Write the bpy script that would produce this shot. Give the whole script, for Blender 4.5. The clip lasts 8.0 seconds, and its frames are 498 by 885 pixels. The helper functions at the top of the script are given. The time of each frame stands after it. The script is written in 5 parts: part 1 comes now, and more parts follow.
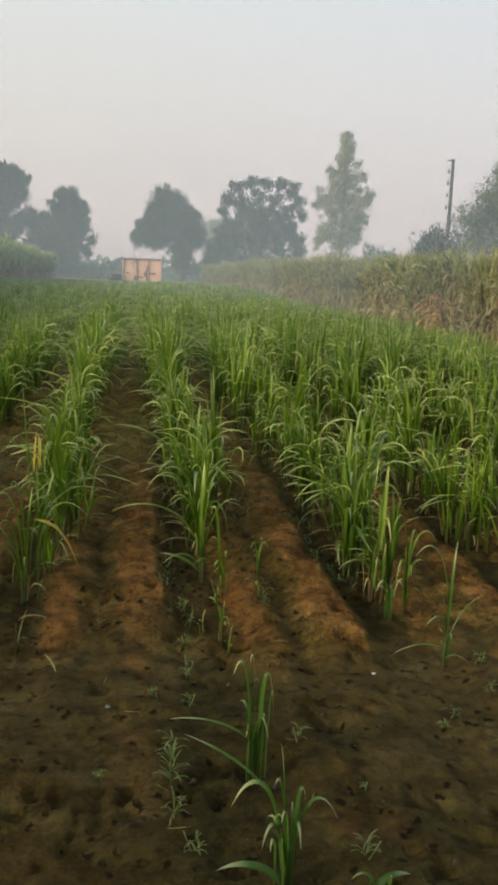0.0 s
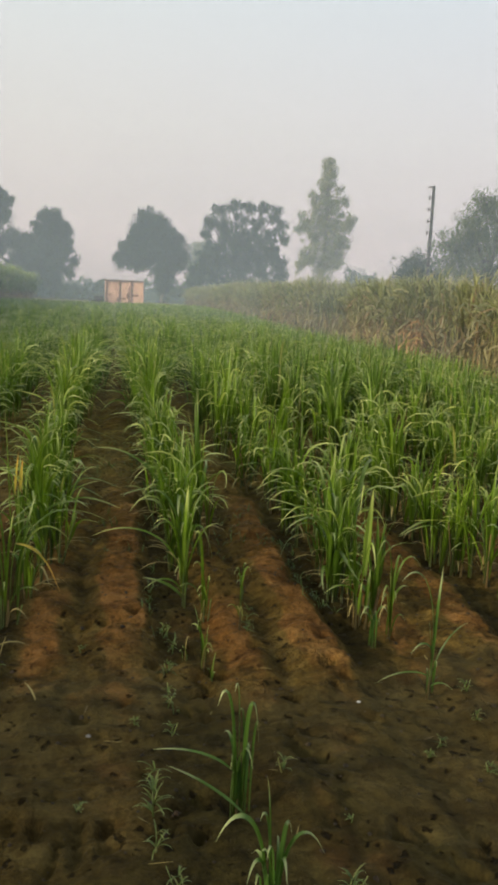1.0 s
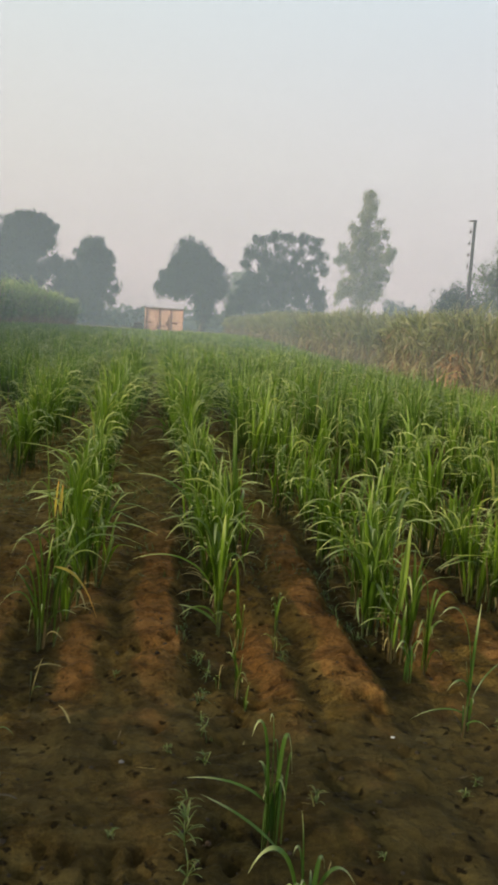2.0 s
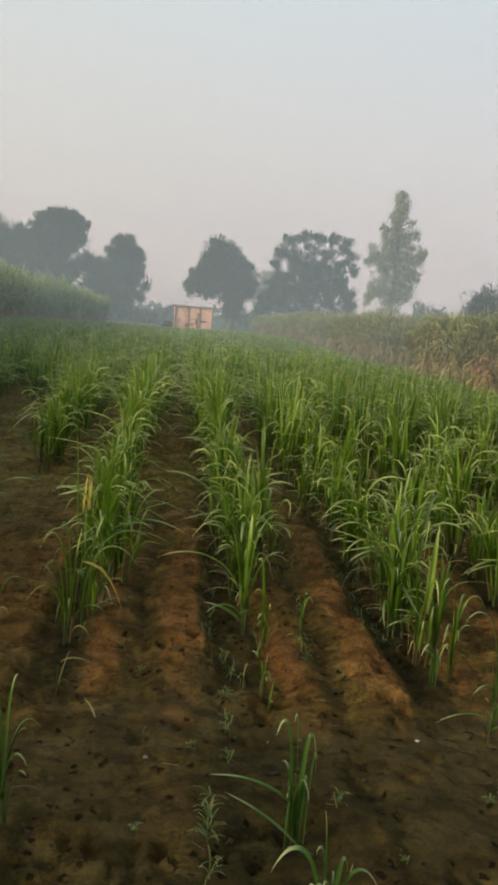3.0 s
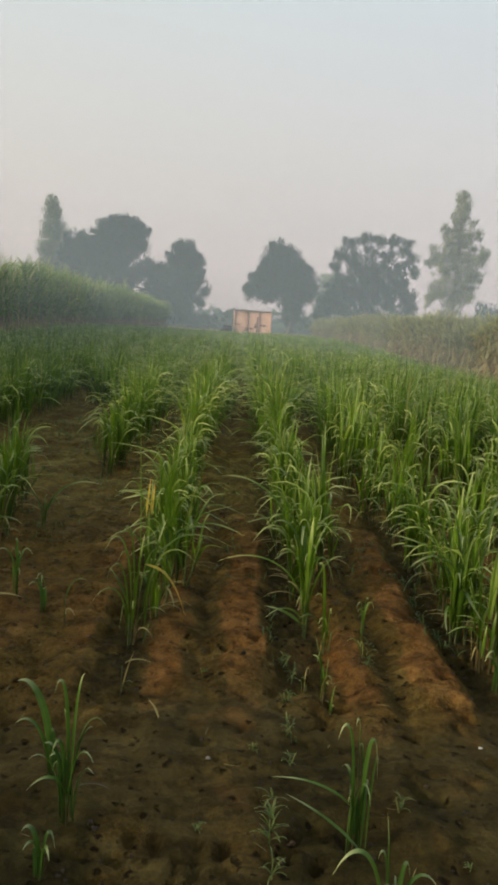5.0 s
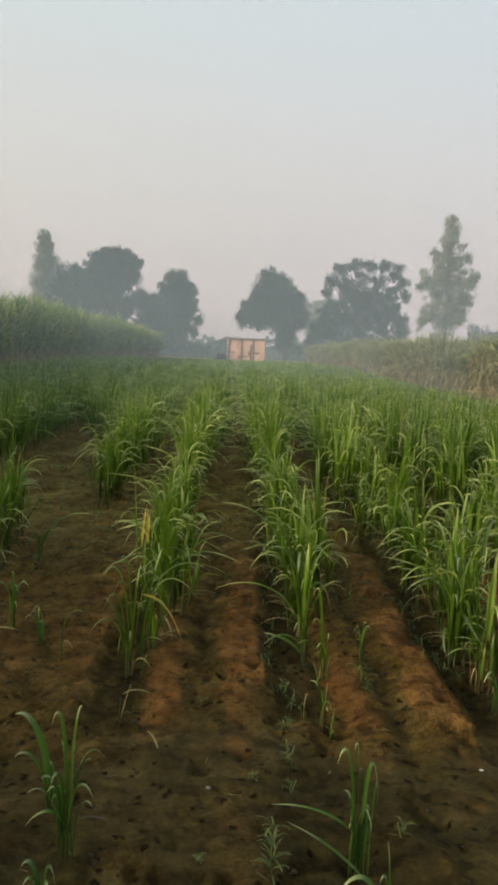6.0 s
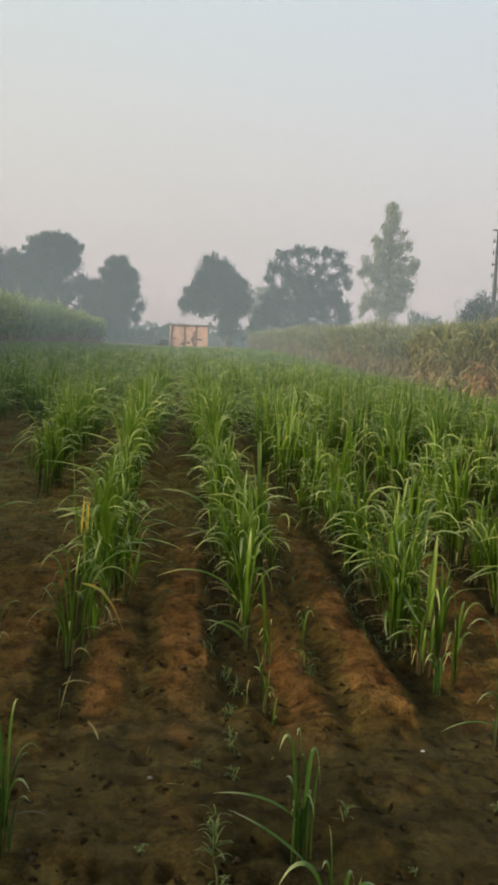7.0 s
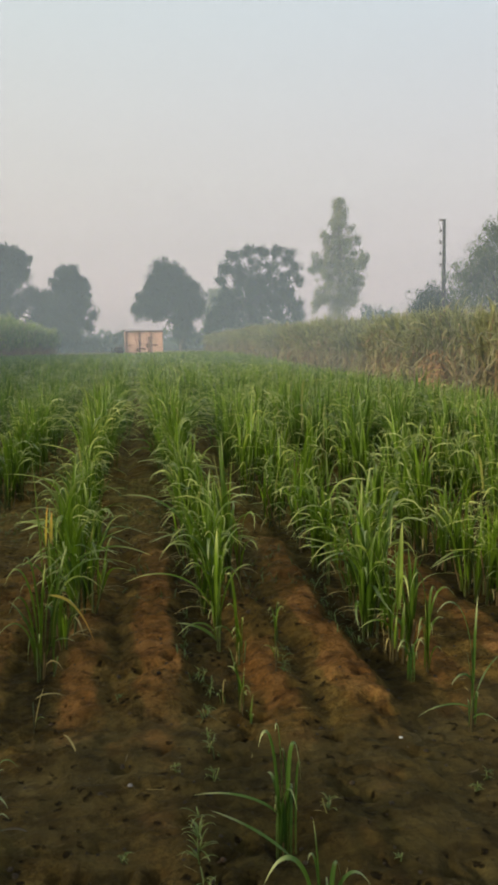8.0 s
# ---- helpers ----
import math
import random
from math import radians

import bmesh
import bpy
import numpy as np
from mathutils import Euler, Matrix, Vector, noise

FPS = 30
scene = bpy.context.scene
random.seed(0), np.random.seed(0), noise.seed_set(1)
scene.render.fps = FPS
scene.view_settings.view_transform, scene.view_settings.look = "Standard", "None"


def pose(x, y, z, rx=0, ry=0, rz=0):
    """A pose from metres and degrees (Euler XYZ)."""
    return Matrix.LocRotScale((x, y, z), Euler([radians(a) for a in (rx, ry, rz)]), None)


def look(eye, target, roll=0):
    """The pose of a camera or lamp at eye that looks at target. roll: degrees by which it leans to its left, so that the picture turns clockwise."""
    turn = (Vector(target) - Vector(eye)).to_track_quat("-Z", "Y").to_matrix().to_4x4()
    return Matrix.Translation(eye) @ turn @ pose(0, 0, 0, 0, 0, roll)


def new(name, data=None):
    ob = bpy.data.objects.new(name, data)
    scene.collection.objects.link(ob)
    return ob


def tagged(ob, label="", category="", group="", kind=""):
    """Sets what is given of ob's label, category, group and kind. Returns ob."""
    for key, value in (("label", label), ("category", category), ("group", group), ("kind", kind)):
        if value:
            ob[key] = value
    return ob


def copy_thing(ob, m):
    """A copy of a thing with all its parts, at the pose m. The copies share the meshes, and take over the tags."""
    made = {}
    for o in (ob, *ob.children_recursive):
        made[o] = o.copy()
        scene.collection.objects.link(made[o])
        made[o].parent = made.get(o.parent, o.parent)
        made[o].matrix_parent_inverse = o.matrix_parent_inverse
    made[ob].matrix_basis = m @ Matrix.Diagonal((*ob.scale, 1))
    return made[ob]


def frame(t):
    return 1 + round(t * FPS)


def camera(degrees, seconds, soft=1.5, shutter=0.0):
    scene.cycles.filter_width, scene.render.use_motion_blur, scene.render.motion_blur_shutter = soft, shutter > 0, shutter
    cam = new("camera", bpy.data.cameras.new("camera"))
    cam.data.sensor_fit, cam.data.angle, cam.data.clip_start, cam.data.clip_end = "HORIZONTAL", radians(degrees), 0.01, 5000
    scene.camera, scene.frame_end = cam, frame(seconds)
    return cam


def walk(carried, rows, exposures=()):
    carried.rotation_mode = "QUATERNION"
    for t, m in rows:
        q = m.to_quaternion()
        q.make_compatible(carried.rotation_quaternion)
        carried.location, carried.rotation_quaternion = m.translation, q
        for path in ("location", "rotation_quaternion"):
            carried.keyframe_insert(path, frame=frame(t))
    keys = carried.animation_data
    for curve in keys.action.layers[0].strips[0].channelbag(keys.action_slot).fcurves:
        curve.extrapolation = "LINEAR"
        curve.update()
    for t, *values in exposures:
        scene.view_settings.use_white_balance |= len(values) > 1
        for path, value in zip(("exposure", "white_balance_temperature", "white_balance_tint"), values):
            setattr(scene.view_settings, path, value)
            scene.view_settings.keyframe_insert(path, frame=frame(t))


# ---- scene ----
cam = camera(32.3, 8.0, soft=3.5)
PATH = [
    (0, (-0.002, 0.005, 1.495), (0.27, 1.947, 1.101), 1.9),
    (0.5, (0.001, 0.04, 1.496), (0.25, 1.975, 1.056), 1.1),
    (1, (-0.014, 0.033, 1.499), (0.301, 1.978, 1.157), 2.5),
    (1.5, (-0.018, 0.037, 1.499), (0.287, 1.993, 1.211), 3.2),
    (1.7, (-0.035, 0.025, 1.505), (0.208, 1.991, 1.225), 3.2),
    (2.8, (-0.033, 0.01, 1.502), (0.189, 1.977, 1.217), 4.0),
    (3, (-0.046, 0.013, 1.504), (0.126, 1.985, 1.218), 4.4),
    (3.5, (-0.053, -0.001, 1.504), (0.018, 1.978, 1.222), 2.6),
    (4, (-0.055, -0.005, 1.506), (0.02, 1.973, 1.22), 3.3),
    (4.5, (-0.051, -0.005, 1.511), (-0.022, 1.974, 1.228), 3.4),
    (4.7, (-0.057, -0.012, 1.516), (-0.017, 1.968, 1.236), 3.9),
    (5.8, (-0.032, -0.020, 1.506), (-0.015, 1.954, 1.186), 2.3),
    (6, (-0.036, -0.036, 1.516), (0.002, 1.951, 1.292), 2.2),
    (6.5, (-0.029, -0.01, 1.502), (-0.009, 1.978, 1.281), 1.9),
    (7, (-0.02, 0.005, 1.505), (0.149, 1.983, 1.255), 2.2),
    (7.5, (-0.018, 0.01, 1.499), (0.208, 1.985, 1.279), 1.6),
    (8, (-0.012, 0.011, 1.492), (0.245, 1.979, 1.246), -1.1),
]
walk(cam, [(t, look(eye, aim, roll)) for t, eye, aim, roll in PATH], [(0, 0.06), (1.7, 0.05), (2.8, -0.08), (8, -0.08)])

# ---- world, sun, exposure ----
SUN_ELEVATION, SUN_FROM = 16.0, Vector((-0.90, -0.44, 0.0))
world = bpy.data.worlds.new("hazy_morning_sky")
scene.world = world
world.use_nodes = True
wn, wl = world.node_tree.nodes, world.node_tree.links
wn.clear()
sky = wn.new("ShaderNodeTexSky")
sky.sky_type = "NISHITA"
sky.sun_disc = False
sky.sun_elevation = radians(SUN_ELEVATION)
sky.sun_rotation = math.atan2(SUN_FROM.x, SUN_FROM.y)
sky.air_density, sky.dust_density, sky.ozone_density = 1.2, 6.0, 1.0
sky_gain = wn.new("ShaderNodeVectorMath")
sky_gain.operation = "SCALE"
sky_gain.inputs["Scale"].default_value = 0.09
coords = wn.new("ShaderNodeTexCoord")
split = wn.new("ShaderNodeSeparateXYZ")
ramp = wn.new("ShaderNodeValToRGB")
ramp.color_ramp.elements[0].position, ramp.color_ramp.elements[0].color = 0.0, (0.650, 0.532, 0.508, 1)
ramp.color_ramp.elements[1].position, ramp.color_ramp.elements[1].color = 0.75, (0.52, 0.60, 0.70, 1)
for spot, tone in ((0.06, (0.690, 0.574, 0.552, 1)), (0.16, (0.688, 0.638, 0.618, 1)), (0.33, (0.640, 0.692, 0.715, 1))):
    ramp.color_ramp.elements.new(spot).color = tone
side = wn.new("ShaderNodeMapRange")
side.inputs["From Min"].default_value, side.inputs["From Max"].default_value = -1.0, 1.0
side.inputs["To Min"].default_value, side.inputs["To Max"].default_value = 1.0, 0.0
warm = wn.new("ShaderNodeMix")
warm.data_type = "RGBA"
warm.inputs["A"].default_value = (0.95, 0.96, 1.05, 1)
warm.inputs["B"].default_value = (1.12, 1.08, 0.95, 1)
tinted = wn.new("ShaderNodeVectorMath")
tinted.operation = "MULTIPLY"
haze_mix = wn.new("ShaderNodeMix")
haze_mix.data_type = "RGBA"
haze_mix.inputs["Factor"].default_value = 0.88
background = wn.new("ShaderNodeBackground")
background.inputs["Strength"].default_value = 1.22
world_out = wn.new("ShaderNodeOutputWorld")
wl.new(sky.outputs["Color"], sky_gain.inputs[0])
wl.new(coords.outputs["Generated"], split.inputs[0])
wl.new(split.outputs["Z"], ramp.inputs["Fac"])
wl.new(split.outputs["X"], side.inputs["Value"])
wl.new(side.outputs["Result"], warm.inputs["Factor"])
wl.new(ramp.outputs["Color"], tinted.inputs[0])
wl.new(warm.outputs["Result"], tinted.inputs[1])
wl.new(sky_gain.outputs["Vector"], haze_mix.inputs["A"])
wl.new(tinted.outputs["Vector"], haze_mix.inputs["B"])
wl.new(haze_mix.outputs["Result"], background.inputs["Color"])
wl.new(background.outputs["Background"], world_out.inputs["Surface"])

sun_data = bpy.data.lights.new("sun", "SUN")
sun_data.energy, sun_data.angle, sun_data.color = 5.2, radians(9), (1.0, 0.86, 0.60)
sun = new("sun", sun_data)
sun_way = SUN_FROM.normalized() * math.cos(radians(SUN_ELEVATION)) + Vector((0, 0, math.sin(radians(SUN_ELEVATION))))
sun.matrix_world = look(sun_way * 60, (0, 0, 0))


# ---- materials ----
def material(name):
    mat = bpy.data.materials.new(name)
    mat.use_nodes = True
    nodes, links = mat.node_tree.nodes, mat.node_tree.links
    return mat, nodes, links, nodes["Principled BSDF"]


def noise_node(nodes, links, scale, detail=4.0, rough=0.55, where=None, stretch=None):
    """A noise texture in world metres, stretched where asked."""
    tex = nodes.new("ShaderNodeTexNoise")
    tex.inputs["Scale"].default_value = scale
    tex.inputs["Detail"].default_value = detail
    tex.inputs["Roughness"].default_value = rough
    if where is None:
        where = nodes.new("ShaderNodeNewGeometry").outputs["Position"]
    if stretch:
        mapping = nodes.new("ShaderNodeMapping")
        mapping.inputs["Scale"].default_value = stretch
        links.new(where, mapping.inputs["Vector"])
        where = mapping.outputs["Vector"]
    links.new(where, tex.inputs["Vector"])
    return tex


def ramp_node(nodes, links, value, stops):
    node = nodes.new("ShaderNodeValToRGB")
    els = node.color_ramp.elements
    els[0].position, els[0].color = stops[0][0], (*stops[0][1], 1)
    els[1].position, els[1].color = stops[-1][0], (*stops[-1][1], 1)
    for spot, tone in stops[1:-1]:
        els.new(spot).color = (*tone, 1)
    links.new(value, node.inputs["Fac"])
    return node


def mix_node(nodes, links, factor, a, b, blend="MIX"):
    node = nodes.new("ShaderNodeMix")
    node.data_type, node.blend_type = "RGBA", blend
    for key, value in (("Factor", factor), ("A", a), ("B", b)):
        if isinstance(value, (int, float)):
            node.inputs[key].default_value = value
        elif isinstance(value, tuple):
            node.inputs[key].default_value = (*value, 1)
        else:
            links.new(value, node.inputs[key])
    return node.outputs["Result"]


def range_node(nodes, links, value, lo, hi, to_lo=0.0, to_hi=1.0):
    node = nodes.new("ShaderNodeMapRange")
    node.interpolation_type = "SMOOTHSTEP"
    for key, number in (("From Min", lo), ("From Max", hi), ("To Min", to_lo), ("To Max", to_hi)):
        node.inputs[key].default_value = number
    links.new(value, node.inputs["Value"])
    return node.outputs["Result"]


def bump_node(nodes, links, height, strength, distance, shader):
    node = nodes.new("ShaderNodeBump")
    node.inputs["Strength"].default_value, node.inputs["Distance"].default_value = strength, distance
    links.new(height, node.inputs["Height"])
    links.new(node.outputs["Normal"], shader.inputs["Normal"])


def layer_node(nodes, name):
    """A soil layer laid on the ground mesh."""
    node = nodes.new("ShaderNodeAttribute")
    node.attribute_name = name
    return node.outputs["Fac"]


def math_node(nodes, links, kind, a, b, clamp=False):
    node = nodes.new("ShaderNodeMath")
    node.operation, node.use_clamp = kind, clamp
    for n, value in enumerate((a, b)):
        if isinstance(value, (int, float)):
            node.inputs[n].default_value = value
        else:
            links.new(value, node.inputs[n])
    return node.outputs[0]


def soil_material():
    """Tilled loam: brown crumbs, dry ochre on the banks, dark soil in the furrows for wet and painted shade together,
    pale silt crust on the headland.
    """
    mat, nodes, links, shader = material("tilled_soil")
    place = nodes.new("ShaderNodeNewGeometry").outputs["Position"]
    broad = noise_node(nodes, links, 2.2, 5, 0.62, place, (1.0, 0.7, 1.0)).outputs["Fac"]
    mid = noise_node(nodes, links, 8.0, 6, 0.66, place).outputs["Fac"]
    crumb = noise_node(nodes, links, 26.0, 5, 0.68, place).outputs["Fac"]
    fine = noise_node(nodes, links, 85.0, 5, 0.7, place).outputs["Fac"]
    grit = noise_node(nodes, links, 320.0, 3, 0.7, place).outputs["Fac"]
    lumps = math_node(nodes, links, "ADD", math_node(nodes, links, "MULTIPLY", mid, 0.6), math_node(nodes, links, "MULTIPLY", crumb, 0.4))
    brown = ramp_node(nodes, links, lumps, ((0.36, (0.046, 0.0300, 0.0074)), (0.50, (0.108, 0.0690, 0.0160)), (0.64, (0.156, 0.1040, 0.0280)))).outputs["Color"]
    ochre = ramp_node(nodes, links, lumps, ((0.36, (0.104, 0.0485, 0.0125)), (0.50, (0.188, 0.0905, 0.0240)), (0.64, (0.238, 0.1210, 0.0370)))).outputs["Color"]
    damp_shade_tone = ramp_node(nodes, links, lumps, ((0.36, (0.0190, 0.0138, 0.0036)), (0.50, (0.040, 0.0300, 0.0080)), (0.64, (0.066, 0.0500, 0.0140)))).outputs["Color"]
    crust = ramp_node(nodes, links, lumps, ((0.36, (0.037, 0.0268, 0.0080)), (0.50, (0.058, 0.0422, 0.0128)), (0.64, (0.080, 0.0585, 0.0185)))).outputs["Color"]
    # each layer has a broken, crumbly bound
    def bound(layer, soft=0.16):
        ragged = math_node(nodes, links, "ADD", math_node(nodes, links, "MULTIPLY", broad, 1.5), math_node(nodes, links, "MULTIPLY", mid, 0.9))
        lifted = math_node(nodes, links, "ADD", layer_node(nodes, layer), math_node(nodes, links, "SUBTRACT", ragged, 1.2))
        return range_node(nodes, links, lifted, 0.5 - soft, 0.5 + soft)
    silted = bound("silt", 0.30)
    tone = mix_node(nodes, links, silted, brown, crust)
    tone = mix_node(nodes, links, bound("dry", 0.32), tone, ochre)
    tone = mix_node(nodes, links, bound("damp_shade", 0.30), tone, damp_shade_tone)
    xyz = nodes.new("ShaderNodeSeparateXYZ")
    links.new(place, xyz.inputs[0])
    # olive weedy tint far along the rows, its colour brightened against their shade
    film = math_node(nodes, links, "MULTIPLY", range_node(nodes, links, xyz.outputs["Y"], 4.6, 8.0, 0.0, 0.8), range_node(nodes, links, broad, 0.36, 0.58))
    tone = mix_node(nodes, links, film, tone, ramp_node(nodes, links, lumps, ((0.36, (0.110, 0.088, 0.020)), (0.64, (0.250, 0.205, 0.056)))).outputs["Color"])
    tone = mix_node(nodes, links, range_node(nodes, links, broad, 0.56, 0.72, 0.0, 0.35), tone, (0.125, 0.058, 0.016))
    speck = ramp_node(nodes, links, fine, ((0.30, (0.50, 0.48, 0.46)), (0.50, (1.0, 1.0, 1.0)), (0.72, (1.40, 1.36, 1.28)))).outputs["Color"]
    tone = mix_node(nodes, links, range_node(nodes, links, silted, 0.0, 1.0, 0.9, 0.5), tone, mix_node(nodes, links, 1.0, tone, speck, "MULTIPLY"))
    # dark crumbly clods between smoother skins of dried mud
    clod = range_node(nodes, links, noise_node(nodes, links, 5.5, 6, 0.72, place, (1.0, 1.5, 1.0)).outputs["Fac"], 0.50, 0.57)
    tone = mix_node(nodes, links, clod, tone, mix_node(nodes, links, 1.0, tone, (0.70, 0.67, 0.64), "MULTIPLY"))
    skin = range_node(nodes, links, noise_node(nodes, links, 3.1, 5, 0.66, place, (1.0, 1.4, 1.0)).outputs["Fac"], 0.52, 0.62)
    tone = mix_node(nodes, links, skin, tone, mix_node(nodes, links, 1.0, tone, (1.24, 1.25, 1.32), "MULTIPLY"))
    # small pits, their inner shade painted near-black into the soil colour
    warp = nodes.new("ShaderNodeVectorMath")
    warp.operation = "MULTIPLY_ADD"
    warp.inputs[1].default_value = (0.06, 0.06, 0.06)
    links.new(noise_node(nodes, links, 22.0, 4, 0.65, place).outputs["Color"], warp.inputs[0])
    links.new(place, warp.inputs[2])
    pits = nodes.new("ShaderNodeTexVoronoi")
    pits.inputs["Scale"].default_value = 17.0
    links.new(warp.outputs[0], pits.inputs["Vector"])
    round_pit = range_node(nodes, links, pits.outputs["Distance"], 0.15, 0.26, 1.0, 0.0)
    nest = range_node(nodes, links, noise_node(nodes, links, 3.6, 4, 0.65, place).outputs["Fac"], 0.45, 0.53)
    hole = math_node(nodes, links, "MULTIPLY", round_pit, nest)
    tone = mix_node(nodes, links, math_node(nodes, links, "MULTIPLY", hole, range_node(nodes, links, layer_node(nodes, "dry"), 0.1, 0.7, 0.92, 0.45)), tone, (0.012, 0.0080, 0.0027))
    tone = mix_node(nodes, links, range_node(nodes, links, xyz.outputs["Y"], 92.0, 105.0), tone, (0.060, 0.072, 0.030))
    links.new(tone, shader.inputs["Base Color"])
    links.new(range_node(nodes, links, mid, 0.3, 0.7, 0.65, 0.95), shader.inputs["Roughness"])
    shader.inputs["Specular IOR Level"].default_value = 0.06
    height = math_node(nodes, links, "ADD", math_node(nodes, links, "MULTIPLY", grit, 0.25), math_node(nodes, links, "ADD", math_node(nodes, links, "MULTIPLY", fine, 0.7), math_node(nodes, links, "MULTIPLY", crumb, 1.5)))
    height = math_node(nodes, links, "MULTIPLY", height, range_node(nodes, links, skin, 0.0, 1.0, 1.0, 0.55))
    height = math_node(nodes, links, "MULTIPLY", height, range_node(nodes, links, silted, 0.0, 1.0, 0.8, 0.30))
    relief = math_node(nodes, links, "SUBTRACT", height, math_node(nodes, links, "MULTIPLY", hole, 0.8))
    bump_node(nodes, links, relief, 1.0, 0.022, shader)
    return mat


def leaf_material(name, root, blade, tip, old, spread=0.5, through_light=0.35, old_share=0.12, island=False, rough=0.42):
    """Grass-like leaf, coloured along its length, each leaf a little different, some yellowed, letting light through."""
    mat, nodes, links, shader = material(name)
    uv = nodes.new("ShaderNodeUVMap")
    uvs = nodes.new("ShaderNodeSeparateXYZ")
    links.new(uv.outputs["UV"], uvs.inputs[0])
    # pale cane tips: dry ends, with the sky sheen of bent blades painted in
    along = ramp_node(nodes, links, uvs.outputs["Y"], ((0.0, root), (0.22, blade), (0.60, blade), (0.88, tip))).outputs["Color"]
    chance = nodes.new("ShaderNodeNewGeometry").outputs["Random Per Island"] if island else nodes.new("ShaderNodeObjectInfo").outputs["Random"]
    vary = ramp_node(nodes, links, chance, ((0.0, (1 - spread, 1 - spread * 0.85, 1 - spread)), (0.5, (1.0, 1.0, 0.9)), (1.0, (1 + spread * 1.1, 1 + spread * 0.9, 1.0)))).outputs["Color"]
    tone = mix_node(nodes, links, 1.0, along, vary, "MULTIPLY")
    twist = nodes.new("ShaderNodeMath")
    twist.operation = "FRACT"
    spin = nodes.new("ShaderNodeMath")
    spin.operation = "MULTIPLY"
    spin.inputs[1].default_value = 37.13
    links.new(chance, spin.inputs[0])
    links.new(spin.outputs[0], twist.inputs[0])
    yellowed = range_node(nodes, links, twist.outputs[0], 1 - old_share * 1.15, 1 - old_share * 0.85)
    tone = mix_node(nodes, links, yellowed, tone, old)
    place = nodes.new("ShaderNodeNewGeometry").outputs["Position"]
    drift = noise_node(nodes, links, 0.7, 3, 0.6, place).outputs["Fac"]
    tone = mix_node(nodes, links, 1.0, tone, ramp_node(nodes, links, drift, ((0.32, (0.76, 0.82, 0.80)), (0.68, (1.20, 1.15, 1.08)))).outputs["Color"], "MULTIPLY")
    blotch = noise_node(nodes, links, 5.0, 4, 0.6, place).outputs["Fac"]
    tone = mix_node(nodes, links, 1.0, tone, ramp_node(nodes, links, blotch, ((0.3, (0.72, 0.74, 0.7)), (0.7, (1.22, 1.2, 1.1)))).outputs["Color"], "MULTIPLY")
    vein = nodes.new("ShaderNodeMath")
    vein.operation = "ABSOLUTE"
    centre = nodes.new("ShaderNodeMath")
    centre.operation = "SUBTRACT"
    centre.inputs[1].default_value = 0.5
    links.new(uvs.outputs["X"], centre.inputs[0])
    links.new(centre.outputs[0], vein.inputs[0])
    rib = range_node(nodes, links, vein.outputs[0], 0.05, 0.12, 0.12, 0.0)
    tone = mix_node(nodes, links, rib, tone, (0.27, 0.33, 0.12))
    links.new(tone, shader.inputs["Base Color"])
    shader.inputs["Roughness"].default_value = rough
    shader.inputs["Specular IOR Level"].default_value = 0.32
    glow = nodes.new("ShaderNodeBsdfTranslucent")
    links.new(mix_node(nodes, links, 1.0, tone, (1.28, 1.28, 0.66), "MULTIPLY"), glow.inputs["Color"])
    both = nodes.new("ShaderNodeMixShader")
    both.inputs["Fac"].default_value = through_light
    links.new(shader.outputs["BSDF"], both.inputs[1])
    links.new(glow.outputs["BSDF"], both.inputs[2])
    links.new(both.outputs["Shader"], nodes["Material Output"].inputs["Surface"])
    return mat


def rough_material(name, stops, scale=4.0, bump=0.4, rough=0.85, stretch=None, depth=0.02):
    """A rough matt surface with stains and grain in the given tones."""
    mat, nodes, links, shader = material(name)
    place = nodes.new("ShaderNodeNewGeometry").outputs["Position"]
    broad = noise_node(nodes, links, scale, 6, 0.62, place, stretch).outputs["Fac"]
    fine = noise_node(nodes, links, scale * 9, 5, 0.65, place, stretch).outputs["Fac"]
    tone = ramp_node(nodes, links, broad, stops).outputs["Color"]
    grain = ramp_node(nodes, links, fine, ((0.3, (0.75, 0.75, 0.75)), (0.7, (1.2, 1.2, 1.2)))).outputs["Color"]
    links.new(mix_node(nodes, links, 1.0, tone, grain, "MULTIPLY"), shader.inputs["Base Color"])
    shader.inputs["Roughness"].default_value = rough
    bump_node(nodes, links, fine, bump, depth, shader)
    return mat


